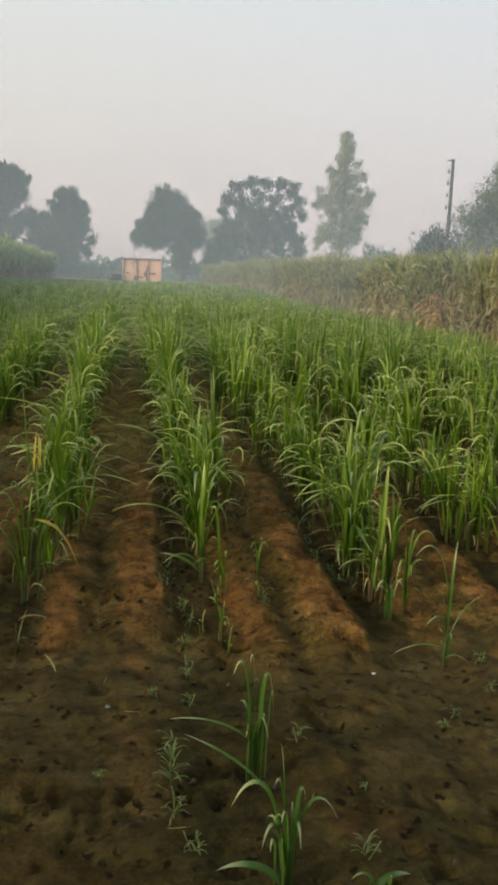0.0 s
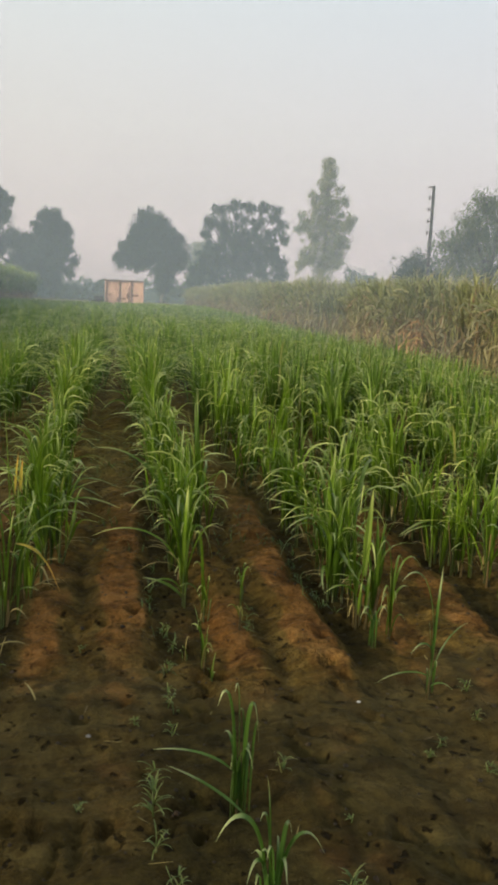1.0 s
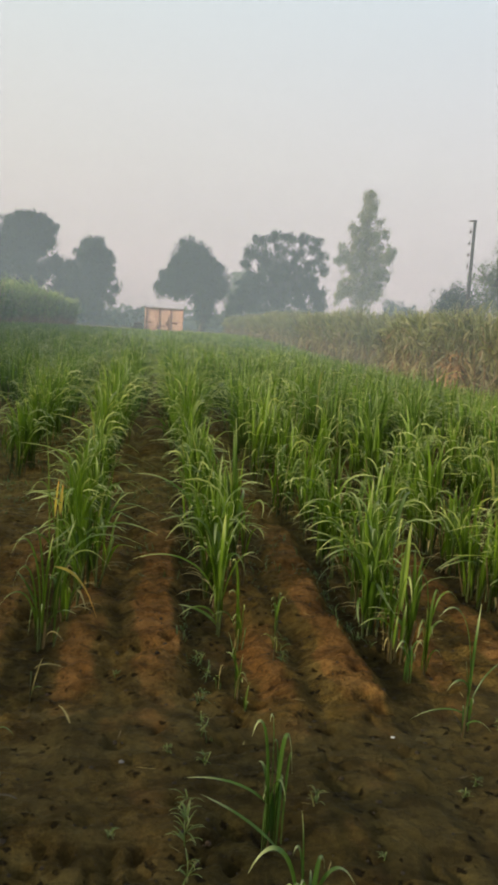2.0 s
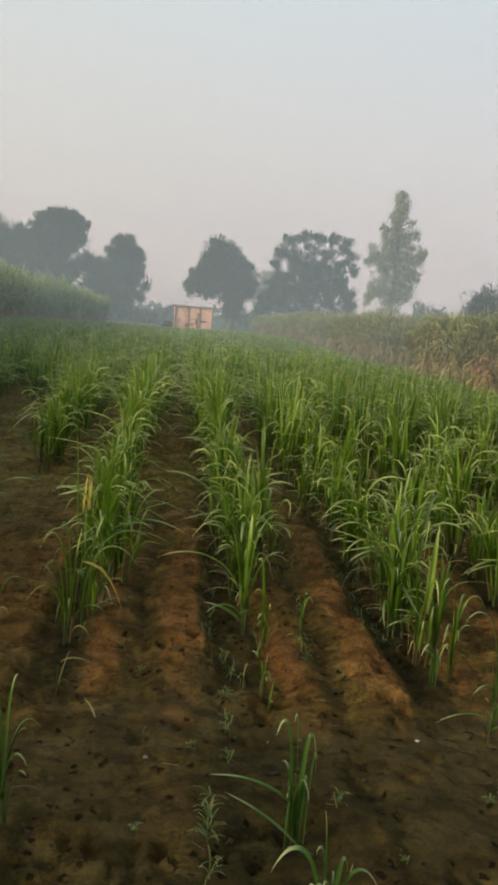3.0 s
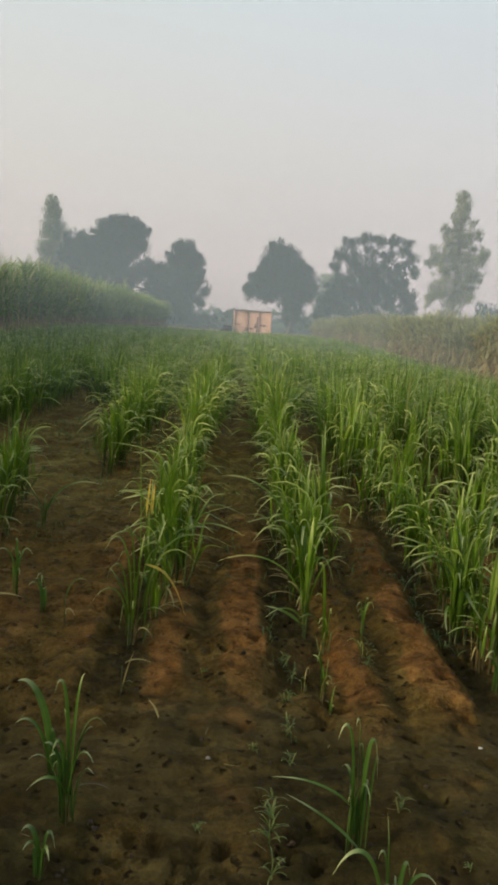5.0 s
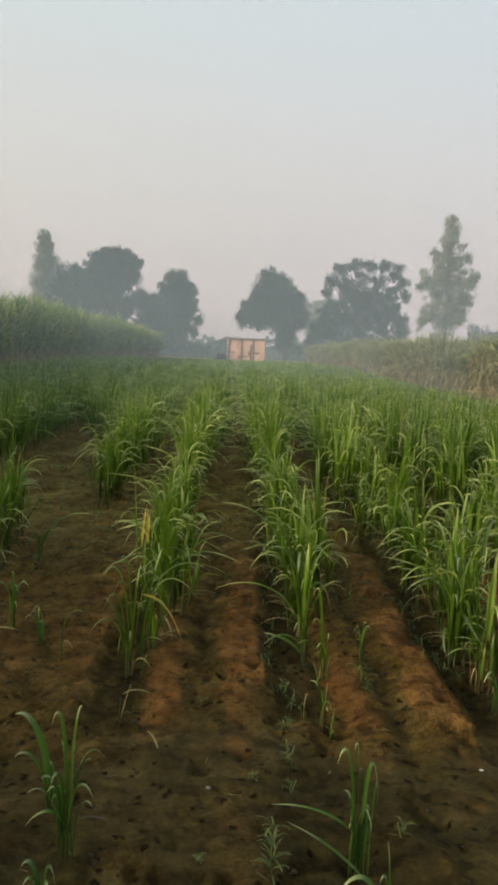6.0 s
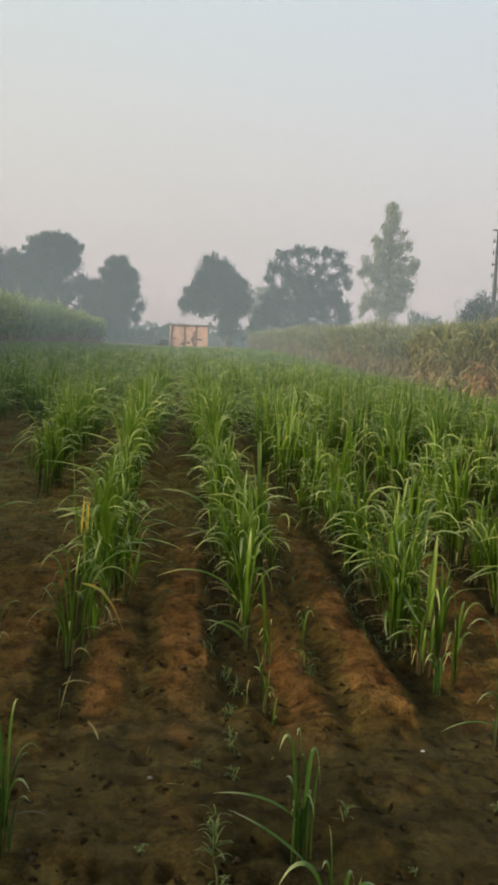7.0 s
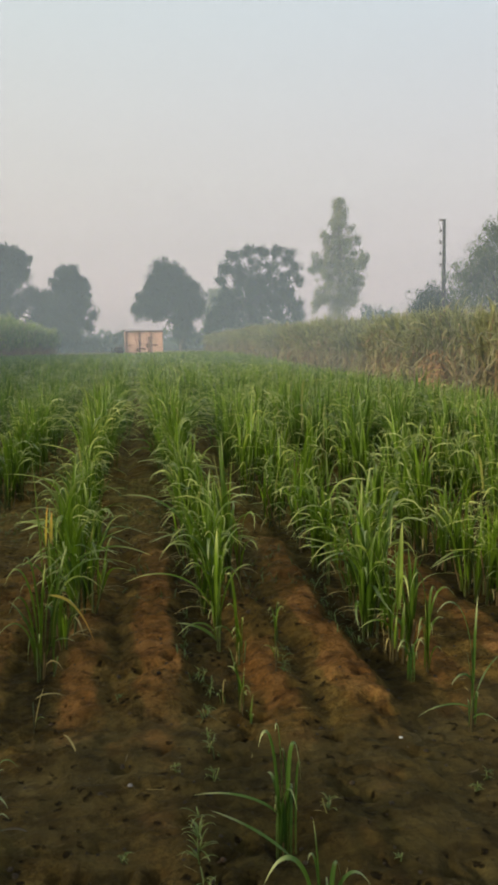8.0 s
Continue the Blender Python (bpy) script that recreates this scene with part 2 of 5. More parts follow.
def mist_material(strength):
    """Thin ground mist: mostly clear, scattering daylight, denser near the ground and in drifts."""
    mat, nodes, links, shader = material("thin_mist")
    nodes.remove(shader)
    place = nodes.new("ShaderNodeNewGeometry").outputs["Position"]
    xyz = nodes.new("ShaderNodeSeparateXYZ")
    links.new(place, xyz.inputs[0])
    low = range_node(nodes, links, xyz.outputs["Z"], 5.0, 26.0, 1.0, 0.0)
    drift = noise_node(nodes, links, 0.05, 3, 0.5, place, (1, 1, 3)).outputs["Fac"]
    amount = range_node(nodes, links, drift, 0.25, 0.75, strength * 0.75, strength * 1.25)
    ground_mist = range_node(nodes, links, xyz.outputs["Z"], 0.3, 6.0, 1.2, 0.95)
    deeper = nodes.new("ShaderNodeMath")
    deeper.operation = "MULTIPLY"
    links.new(ground_mist, deeper.inputs[0])
    links.new(amount, deeper.inputs[1])
    amount = deeper.outputs[0]
    product = nodes.new("ShaderNodeMath")
    product.operation = "MULTIPLY"
    links.new(low, product.inputs[0])
    links.new(amount, product.inputs[1])
    clear = nodes.new("ShaderNodeBsdfTransparent")
    scatter = nodes.new("ShaderNodeBsdfDiffuse")
    scatter.inputs["Color"].default_value = (0.68, 0.82, 0.96, 1)
    passing = nodes.new("ShaderNodeBsdfTranslucent")
    passing.inputs["Color"].default_value = (0.68, 0.82, 0.96, 1)
    halves = nodes.new("ShaderNodeMixShader")
    links.new(scatter.outputs["BSDF"], halves.inputs[1])
    links.new(passing.outputs["BSDF"], halves.inputs[2])
    both = nodes.new("ShaderNodeMixShader")
    links.new(product.outputs[0], both.inputs["Fac"])
    links.new(clear.outputs["BSDF"], both.inputs[1])
    links.new(halves.outputs["Shader"], both.inputs[2])
    links.new(both.outputs["Shader"], nodes["Material Output"].inputs["Surface"])
    return mat


SOIL = soil_material()
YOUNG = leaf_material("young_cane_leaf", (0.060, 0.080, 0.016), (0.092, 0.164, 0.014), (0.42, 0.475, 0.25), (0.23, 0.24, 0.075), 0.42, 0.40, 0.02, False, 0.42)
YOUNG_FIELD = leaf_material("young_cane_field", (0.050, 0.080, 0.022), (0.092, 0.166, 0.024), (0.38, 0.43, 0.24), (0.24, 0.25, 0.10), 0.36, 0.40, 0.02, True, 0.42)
# the young cane leaf again, darkened for the shade over the headland plants
STRAY_SHADED = leaf_material("shaded_stray_cane_leaf", (0.042, 0.070, 0.020), (0.060, 0.128, 0.026), (0.36, 0.42, 0.27), (0.10, 0.16, 0.05), 0.30, 0.36, 0.02, False, 0.34)
STALK = leaf_material("young_cane_stalk", (0.060, 0.042, 0.022), (0.055, 0.072, 0.026), (0.070, 0.125, 0.028), (0.15, 0.10, 0.045), 0.3, 0.10, 0.2)
SHEATH = leaf_material("brown_cane_sheath", (0.032, 0.019, 0.010), (0.040, 0.027, 0.014), (0.05, 0.07, 0.025), (0.15, 0.10, 0.045), 0.3, 0.05, 0.1)
YELLOW = leaf_material("yellowed_cane_leaf", (0.16, 0.15, 0.04), (0.42, 0.32, 0.055), (0.55, 0.29, 0.070), (0.42, 0.30, 0.08), 0.25, 0.35, 0.2)
LIME = leaf_material("bright_cane_leaf", (0.09, 0.14, 0.03), (0.150, 0.215, 0.040), (0.28, 0.33, 0.12), (0.30, 0.29, 0.08), 0.15, 0.42, 0.02)
TALL_GREEN = leaf_material("tall_cane_leaf", (0.085, 0.115, 0.040), (0.100, 0.172, 0.042), (0.26, 0.32, 0.12), (0.30, 0.26, 0.13), 0.40, 0.35, 0.07, True)
RIPE_GREEN = leaf_material("ripe_cane_leaf", (0.135, 0.135, 0.085), (0.165, 0.178, 0.106), (0.28, 0.29, 0.195), (0.23, 0.21, 0.145), 0.32, 0.35, 0.12, True)
TALL_DRY = leaf_material("dry_cane_leaf", (0.16, 0.145, 0.11), (0.205, 0.190, 0.148), (0.27, 0.25, 0.20), (0.22, 0.150, 0.105), 0.45, 0.2, 0.25, True, 0.7)
RUST_LEAF = leaf_material("rusty_dry_cane_leaf", (0.26, 0.150, 0.100), (0.34, 0.200, 0.135), (0.38, 0.26, 0.18), (0.22, 0.12, 0.08), 0.35, 0.2, 0.2, True, 0.7)
TALL_STALK = leaf_material("tall_cane_stalk", (0.13, 0.09, 0.055), (0.20, 0.17, 0.085), (0.18, 0.20, 0.08), (0.20, 0.10, 0.06), 0.4, 0.0, 0.2, True, 0.6)
WEED = leaf_material("weed_leaf", (0.07, 0.095, 0.026), (0.100, 0.145, 0.040), (0.26, 0.31, 0.15), (0.20, 0.20, 0.07), 0.3, 0.3, 0.1)
STRAW = leaf_material("dry_straw", (0.22, 0.17, 0.075), (0.27, 0.215, 0.10), (0.33, 0.27, 0.14), (0.16, 0.11, 0.06), 0.4, 0.1, 0.3, True, 0.8)
DRY_GRASS = leaf_material("yellowed_grass", (0.16, 0.14, 0.06), (0.21, 0.19, 0.075), (0.27, 0.24, 0.11), (0.24, 0.16, 0.08), 0.4, 0.3, 0.2, True, 0.7)
TREE_DARK = leaf_material("mango_leaf", (0.014, 0.034, 0.020), (0.016, 0.038, 0.022), (0.022, 0.046, 0.026), (0.028, 0.044, 0.022), 0.18, 0.42, 0.1, True, 0.65)
# far-tree leaf colours: grey-green, with the paling of distant haze mixed in
TREE_HAZED = leaf_material("haze_paled_tree_leaf", (0.095, 0.122, 0.085), (0.105, 0.135, 0.094), (0.12, 0.15, 0.105), (0.09, 0.11, 0.055), 0.2, 0.45, 0.1, True, 0.65)
HAZY_LEAF = leaf_material("hazed_grey_green_leaf", (0.15, 0.18, 0.145), (0.165, 0.195, 0.16), (0.18, 0.21, 0.17), (0.14, 0.15, 0.09), 0.2, 0.45, 0.1, True, 0.65)
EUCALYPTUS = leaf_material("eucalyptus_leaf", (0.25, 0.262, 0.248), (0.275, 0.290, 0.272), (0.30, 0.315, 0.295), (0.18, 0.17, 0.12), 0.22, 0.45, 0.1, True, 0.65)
BARK = rough_material("bark", ((0.3, (0.045, 0.036, 0.028)), (0.7, (0.12, 0.10, 0.08))), 5.0, 0.7, 0.9, (1, 1, 0.3))
PALE_BARK = rough_material("pale_bark", ((0.3, (0.16, 0.14, 0.11)), (0.7, (0.36, 0.33, 0.28))), 3.0, 0.4, 0.8, (1, 1, 0.3))
CLOD = rough_material("soil_clod", ((0.3, (0.018, 0.013, 0.006)), (0.55, (0.045, 0.032, 0.015)), (0.75, (0.10, 0.052, 0.018))), 14.0, 0.8, 0.95)
PALE_STONE = rough_material("pale_stone", ((0.3, (0.42, 0.40, 0.36)), (0.7, (0.66, 0.64, 0.60))), 60.0, 0.4, 0.7, None, 0.002)
GREY_STONE = rough_material("grey_stone", ((0.3, (0.12, 0.11, 0.095)), (0.7, (0.24, 0.22, 0.19))), 60.0, 0.4, 0.8, None, 0.002)
PLASTER = rough_material("salmon_plaster", ((0.30, (0.26, 0.150, 0.112)), (0.42, (0.56, 0.335, 0.25)), (0.62, (0.71, 0.44, 0.335)), (0.8, (0.75, 0.53, 0.43))), 1.3, 0.3, 0.85, (1, 1, 0.5))
ROOF_SLAB = rough_material("weathered_roof_slab", ((0.3, (0.13, 0.10, 0.088)), (0.7, (0.30, 0.225, 0.19))), 2.0, 0.5, 0.9)
BARE_BRICK = rough_material("bare_sooty_brick", ((0.3, (0.11, 0.058, 0.042)), (0.7, (0.27, 0.145, 0.105))), 4.0, 0.5, 0.9)
DARK_BRICK = rough_material("sooty_brick", ((0.3, (0.15, 0.08, 0.058)), (0.7, (0.36, 0.20, 0.145))), 3.0, 0.5, 0.9)
STAINED = rough_material("stained_plaster", ((0.3, (0.20, 0.11, 0.08)), (0.7, (0.46, 0.26, 0.185))), 2.2, 0.4, 0.9)
CONCRETE = rough_material("weathered_concrete", ((0.3, (0.020, 0.018, 0.019)), (0.7, (0.050, 0.046, 0.047))), 3.0, 0.3, 0.85)
STEEL = rough_material("rusty_steel", ((0.3, (0.06, 0.045, 0.038)), (0.7, (0.14, 0.10, 0.08))), 9.0, 0.3, 0.6)
PORCELAIN = rough_material("brown_porcelain", ((0.3, (0.030, 0.020, 0.016)), (0.7, (0.055, 0.036, 0.028))), 9.0, 0.05, 0.55)
OLD_WOOD = rough_material("grey_old_wood", ((0.3, (0.022, 0.015, 0.012)), (0.7, (0.080, 0.052, 0.042))), 6.0, 0.5, 0.85, (1, 1, 0.2))


# ---- mesh tools ----


def mesh_from(name, verts, quads, mat, uv=None, smooth=True):
    """A mesh from an array of corners and an array of four-cornered faces, with one uv per vertex."""
    verts, quads = np.asarray(verts, dtype=np.float32), np.asarray(quads, dtype=np.int32)
    me = bpy.data.meshes.new(name)
    me.vertices.add(len(verts))
    me.vertices.foreach_set("co", verts.ravel())
    me.loops.add(quads.size)
    me.loops.foreach_set("vertex_index", quads.ravel())
    me.polygons.add(len(quads))
    me.polygons.foreach_set("loop_start", np.arange(0, quads.size, 4, dtype=np.int32))
    me.polygons.foreach_set("loop_total", np.full(len(quads), 4, dtype=np.int32))
    me.polygons.foreach_set("use_smooth", np.full(len(quads), smooth))
    if uv is not None:
        layer = me.uv_layers.new(name="UVMap")
        layer.data.foreach_set("uv", np.asarray(uv, dtype=np.float32)[quads.ravel()].ravel())
    me.update(calc_edges=True)
    me.validate()
    me.materials.append(mat)
    return me


def part(name, bm, mat, parent, label=""):
    """Links a bmesh or mesh as one mesh object under a thing or part."""
    if isinstance(bm, bmesh.types.BMesh):
        me = bpy.data.meshes.new(name)
        bm.to_mesh(me)
        bm.free()
        me.materials.append(mat)
    else:
        me = bm
    ob = new(name, me)
    ob.parent = parent
    return tagged(ob, label)


def ribbons(base, heading, length, width, lean, bend, power, segs=7, folded=True, sway=None, knee=None, twist=None, tight=0.15):
    """Many leaves at once. Each rises from its base, leaning by lean radians from upright and bending over by bend more
    along its length, most of it at the knee where one is given, and tapers to a tip. Returns corners, faces and uvs."""
    n = len(base)
    s = np.linspace(0, 1, segs + 1)
    curl = s[None, :] ** power[:, None]
    if knee is not None:
        f = np.clip((s[None, :] - knee[:, None] + tight) / (2 * tight), 0, 1)
        curl = (1.5 * tight) * curl + (1 - 1.5 * tight) * f * f * (3 - 2 * f)
    theta = lean[:, None] + bend[:, None] * curl
    mid_theta = 0.5 * (theta[:, 1:] + theta[:, :-1])
    step = (length / segs)[:, None]
    out = np.concatenate([np.zeros((n, 1)), np.cumsum(np.sin(mid_theta) * step, 1)], 1)
    up = np.concatenate([np.zeros((n, 1)), np.cumsum(np.cos(mid_theta) * step, 1)], 1)
    turn = heading[:, None] + (0 if sway is None else sway[:, None] * s[None, :] ** 2)
    way = np.stack([np.cos(turn), np.sin(turn), np.zeros_like(turn)], -1)
    spine = base[:, None, :] + way * out[..., None]
    spine[..., 2] += up
    across = np.stack([-np.sin(turn), np.cos(turn), np.zeros_like(turn)], -1)
    normal = np.stack([-np.cos(turn) * np.cos(theta), -np.sin(turn) * np.cos(theta), np.sin(theta)], -1)
    if twist is not None:
        roll = twist[:, :1] + twist[:, 1:] * s[None, :]
        across, normal = across * np.cos(roll)[..., None] + normal * np.sin(roll)[..., None], normal * np.cos(roll)[..., None] - across * np.sin(roll)[..., None]
    shape = np.minimum(1.0, 0.55 + 1.6 * s) * np.clip(1 - s ** 3.6, 0.35 if segs == 1 else 0.03, 1)
    half = 0.5 * width[:, None] * shape[None, :]
    left, right = spine + across * half[..., None], spine - across * half[..., None]
    if folded:
        lift = normal * (half * 0.45)[..., None]
        cols, us = [left + lift, spine, right + lift], [0.0, 0.5, 1.0]
    else:
        cols, us = [left, right], [0.0, 1.0]
    k = len(cols)
    verts = np.stack(cols, 2).reshape(-1, 3)
    uv = np.stack([np.broadcast_to(np.array(us)[None, None, :], (n, segs + 1, k)),
                   np.broadcast_to(s[None, :, None], (n, segs + 1, k))], -1).reshape(-1, 2)
    i, j, c = np.meshgrid(np.arange(n), np.arange(segs), np.arange(k - 1), indexing="ij")
    a = (i * (segs + 1) + j) * k + c
    quads = np.stack([a, a + 1, a + k + 1, a + k], -1).reshape(-1, 4)
    return verts, quads, uv


def tubes(start, end, r0, r1, sides=6, segs=4, bow=None):
    """Many tapered tubes from start to end, bowed sideways by the given vectors."""
    n = len(start)
    s = np.linspace(0, 1, segs + 1)
    spine = start[:, None, :] + (end - start)[:, None, :] * s[None, :, None]
    if bow is not None:
        spine = spine + bow[:, None, :] * np.sin(np.pi * s)[None, :, None]
    axis = (end - start) / np.linalg.norm(end - start, axis=1, keepdims=True)
    helper = np.where(np.abs(axis[:, 2:3]) > 0.9, np.array([[1.0, 0, 0]]), np.array([[0, 0, 1.0]]))
    e1 = np.cross(axis, helper)
    e1 /= np.linalg.norm(e1, axis=1, keepdims=True)
    e2 = np.cross(axis, e1)
    ang = np.linspace(0, 2 * np.pi, sides, endpoint=False)
    radius = r0[:, None] + (r1 - r0)[:, None] * s[None, :]
    ring = e1[:, None, :] * np.cos(ang)[None, :, None] + e2[:, None, :] * np.sin(ang)[None, :, None]
    verts = (spine[:, :, None, :] + ring[:, None, :, :] * radius[:, :, None, None]).reshape(-1, 3)
    uv = np.stack([np.broadcast_to((np.arange(sides) / sides)[None, None, :], (n, segs + 1, sides)),
                   np.broadcast_to(s[None, :, None], (n, segs + 1, sides))], -1).reshape(-1, 2)
    i, j, c = np.meshgrid(np.arange(n), np.arange(segs), np.arange(sides), indexing="ij")
    b = (i * (segs + 1) + j) * sides
    quads = np.stack([b + c, b + (c + 1) % sides, b + sides + (c + 1) % sides, b + sides + c], -1).reshape(-1, 4)
    return verts, quads, uv


def joined(pieces):
    """One set of corners, faces and uvs out of several."""
    verts, quads, uvs, count = [], [], [], 0
    for v, q, u in pieces:
        verts.append(v)
        quads.append(q + count)
        uvs.append(u)
        count += len(v)
    return np.concatenate(verts), np.concatenate(quads), np.concatenate(uvs)


def hashed(ix, iy, seed):
    h = (ix.astype(np.int64) * 374761393 + iy.astype(np.int64) * 668265263 + seed * 974711) & 0x7FFFFFFF
    h = ((h ^ (h >> 13)) * 1274126177) & 0x7FFFFFFF
    return ((h ^ (h >> 16)) & 0xFFFF) / 65535.0


def value_noise(x, y, seed):
    """Smooth noise from -1 to 1 with cells one unit wide."""
    ix, iy = np.floor(x), np.floor(y)
    fx, fy = x - ix, y - iy
    fx, fy = fx * fx * (3 - 2 * fx), fy * fy * (3 - 2 * fy)
    a, b = hashed(ix, iy, seed), hashed(ix + 1, iy, seed)
    c, d = hashed(ix, iy + 1, seed), hashed(ix + 1, iy + 1, seed)
    return 2 * ((a + (b - a) * fx) * (1 - fy) + (c + (d - c) * fx) * fy) - 1


def fbm(x, y, scale, octaves, seed):
    total, amp = 0, 1.0
    for o in range(octaves):
        total = total + amp * value_noise(x * scale * 2 ** o, y * scale * 2 ** o, seed + o)
        amp *= 0.5
    return total


def smooth(lo, hi, v):
    s = np.clip((v - lo) / (hi - lo), 0, 1)
    return s * s * (3 - 2 * s)


# ---- ground ----
ROW_GAP, FIRST_ROW = 0.79, 0.36
ROWS = [FIRST_ROW + ROW_GAP * k for k in range(-9, 8)]


def row_phase(x, y):
    """Place across the rows, 0 to 1 from one row to the next, and the number of that gap."""
    across = (x + 0.03 * value_noise(y * 0.9, x * 0 + 3.1, 5) + 0.028 * value_noise(x * 4.0, y * 4.0, 6) + 0.014 * value_noise(x * 11.0, y * 11.0, 8) - FIRST_ROW) / ROW_GAP
    return across % 1.0, np.floor(across)


def tilled(x, y):
    """1 where the rows are ridged, 0 on the headland and beyond the field."""
    return smooth(2.85, 3.55, y + 0.35 * value_noise(x * 1.3, y * 1.3, 9)) * smooth(-7.4, -6.8, x) * (1 - smooth(6.0, 6.5, x)) * (1 - smooth(92, 95, y))


def ground_height(x, y):
    """Planted rows lie in shallow furrows between banks, with a wheel rut down each bank; the headland in front is flatter."""
    x, y = np.asarray(x, float), np.asarray(y, float)
    p, which = row_phase(x, y)
    bank = smooth(0.08, 0.24, p) * (1 - smooth(0.725, 0.815, p))
    rut = np.exp(-((p - 0.39) / 0.06) ** 2)
    crest = np.exp(-((p - 0.63) / 0.11) ** 2)
    rows_here = tilled(x, y)
    uneven = 0.75 + 0.35 * value_noise(x * 1.1, y * 0.8, 13) + 0.2 * value_noise(x * 3.0, y * 2.4, 14)
    worn = np.where((which == -1) | (which == 0), 1.6, 0.35 + 0.5 * hashed(which, which * 0, 3))
    ridged = 0.25 + 0.75 * smooth(-0.80, -0.48, x) * (1 - 0.45 * smooth(1.05, 1.35, x))
    rows_here = rows_here * (1 - 0.85 * np.exp(-((x - 0.92) / 0.22) ** 2 - ((y - 2.88) / 0.26) ** 2))
    h = rows_here * ridged * uneven * (0.046 * bank - 0.020 * rut * worn + 0.022 * crest) + (1 - rows_here) * smooth(0.6, 1.6, y) * 0.020 * uneven * (bank - 0.6 * rut)
    near = 1 - smooth(14, 30, np.hypot(x, y))
    h = h + near * (0.018 * fbm(x, y, 1.7, 3, 21) + 0.016 * fbm(x, y, 6.0, 3, 31) * (0.6 + 0.6 * rows_here) + 0.014 * np.abs(fbm(x, y, 14.0, 3, 45)) * (0.6 + 0.4 * rows_here) + 0.004 * fbm(x, y, 34.0, 2, 41))
    return h


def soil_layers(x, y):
    """How dry, dark and silted the soil is: dry bank tops, wet furrows and ruts with shade painted in, a silt crust
    where water stood on the headland.
    """
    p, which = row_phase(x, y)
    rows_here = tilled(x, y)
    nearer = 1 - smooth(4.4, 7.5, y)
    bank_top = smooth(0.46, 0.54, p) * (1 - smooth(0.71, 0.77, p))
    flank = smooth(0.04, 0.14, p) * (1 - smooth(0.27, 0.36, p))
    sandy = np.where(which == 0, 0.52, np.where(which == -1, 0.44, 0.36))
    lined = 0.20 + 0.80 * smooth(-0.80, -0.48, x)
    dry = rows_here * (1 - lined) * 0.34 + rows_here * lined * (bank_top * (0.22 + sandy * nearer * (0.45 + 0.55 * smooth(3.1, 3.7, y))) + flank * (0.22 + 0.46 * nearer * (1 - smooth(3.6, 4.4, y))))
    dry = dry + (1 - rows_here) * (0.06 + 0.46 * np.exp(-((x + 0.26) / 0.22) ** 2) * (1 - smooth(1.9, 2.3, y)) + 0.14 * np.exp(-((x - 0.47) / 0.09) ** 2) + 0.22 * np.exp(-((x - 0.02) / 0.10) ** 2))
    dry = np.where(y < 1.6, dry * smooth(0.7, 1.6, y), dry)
    # furrow soil: moist, with the shade of the banks put into the same layer
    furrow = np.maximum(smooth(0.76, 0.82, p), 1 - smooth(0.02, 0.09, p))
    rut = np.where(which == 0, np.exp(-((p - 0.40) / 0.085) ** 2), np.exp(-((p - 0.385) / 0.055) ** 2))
    damp_shade = rows_here * (lined * np.maximum(0.72 * furrow, np.where(which == 0, 0.62, 0.48) * rut) + (1 - lined) * 0.22)
    # dark ground round the middle plants: wet soil with their shade painted in
    damp_shade = np.maximum(damp_shade, (1 - rows_here) * 0.95 * np.exp(-((x - 0.32) / 0.26) ** 2) * (1 - smooth(2.75, 3.15, y)))
    damp_shade = np.maximum(damp_shade, (1 - rows_here) * 0.72 * np.exp(-((x - 0.62 - 0.10 * (2.4 - y)) / 0.13) ** 2) * (1 - smooth(2.6, 2.9, y)))
    # the left plants' shade, laid over wet soil as one dark patch
    damp_shade = np.maximum(damp_shade, 0.98 * (1 - smooth(-0.44, -0.30, x)) * (1 - smooth(2.30, 2.62, y)) * smooth(-1.7, -1.1, x) * smooth(1.0, 1.5, y))
    # darker towards the near edge of the headland
    damp_shade = np.maximum(damp_shade, 0.58 * (1 - smooth(1.95, 2.55, y + 0.15 * value_noise(x * 2.0, y * 2.0, 17))))
    damp_shade = damp_shade * smooth(0.7, 1.6, y)
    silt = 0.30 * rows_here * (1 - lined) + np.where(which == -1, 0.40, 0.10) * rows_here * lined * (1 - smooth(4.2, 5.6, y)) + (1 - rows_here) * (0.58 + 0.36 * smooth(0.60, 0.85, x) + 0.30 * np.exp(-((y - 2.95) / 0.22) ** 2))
    return np.clip(dry, 0, 1), np.clip(damp_shade, 0, 1), np.clip(silt, 0, 1)


def spaced(stops):
    """Grid lines: from stop to stop at the given spacing, which may grow."""
    lines = [stops[0][0]]
    for (a, da), (b, db) in zip(stops, stops[1:]):
        while lines[-1] < b - 0.5 * db:
            f = (lines[-1] - a) / (b - a)
            lines.append(lines[-1] + da * (db / da) ** f)
    return np.array(lines)


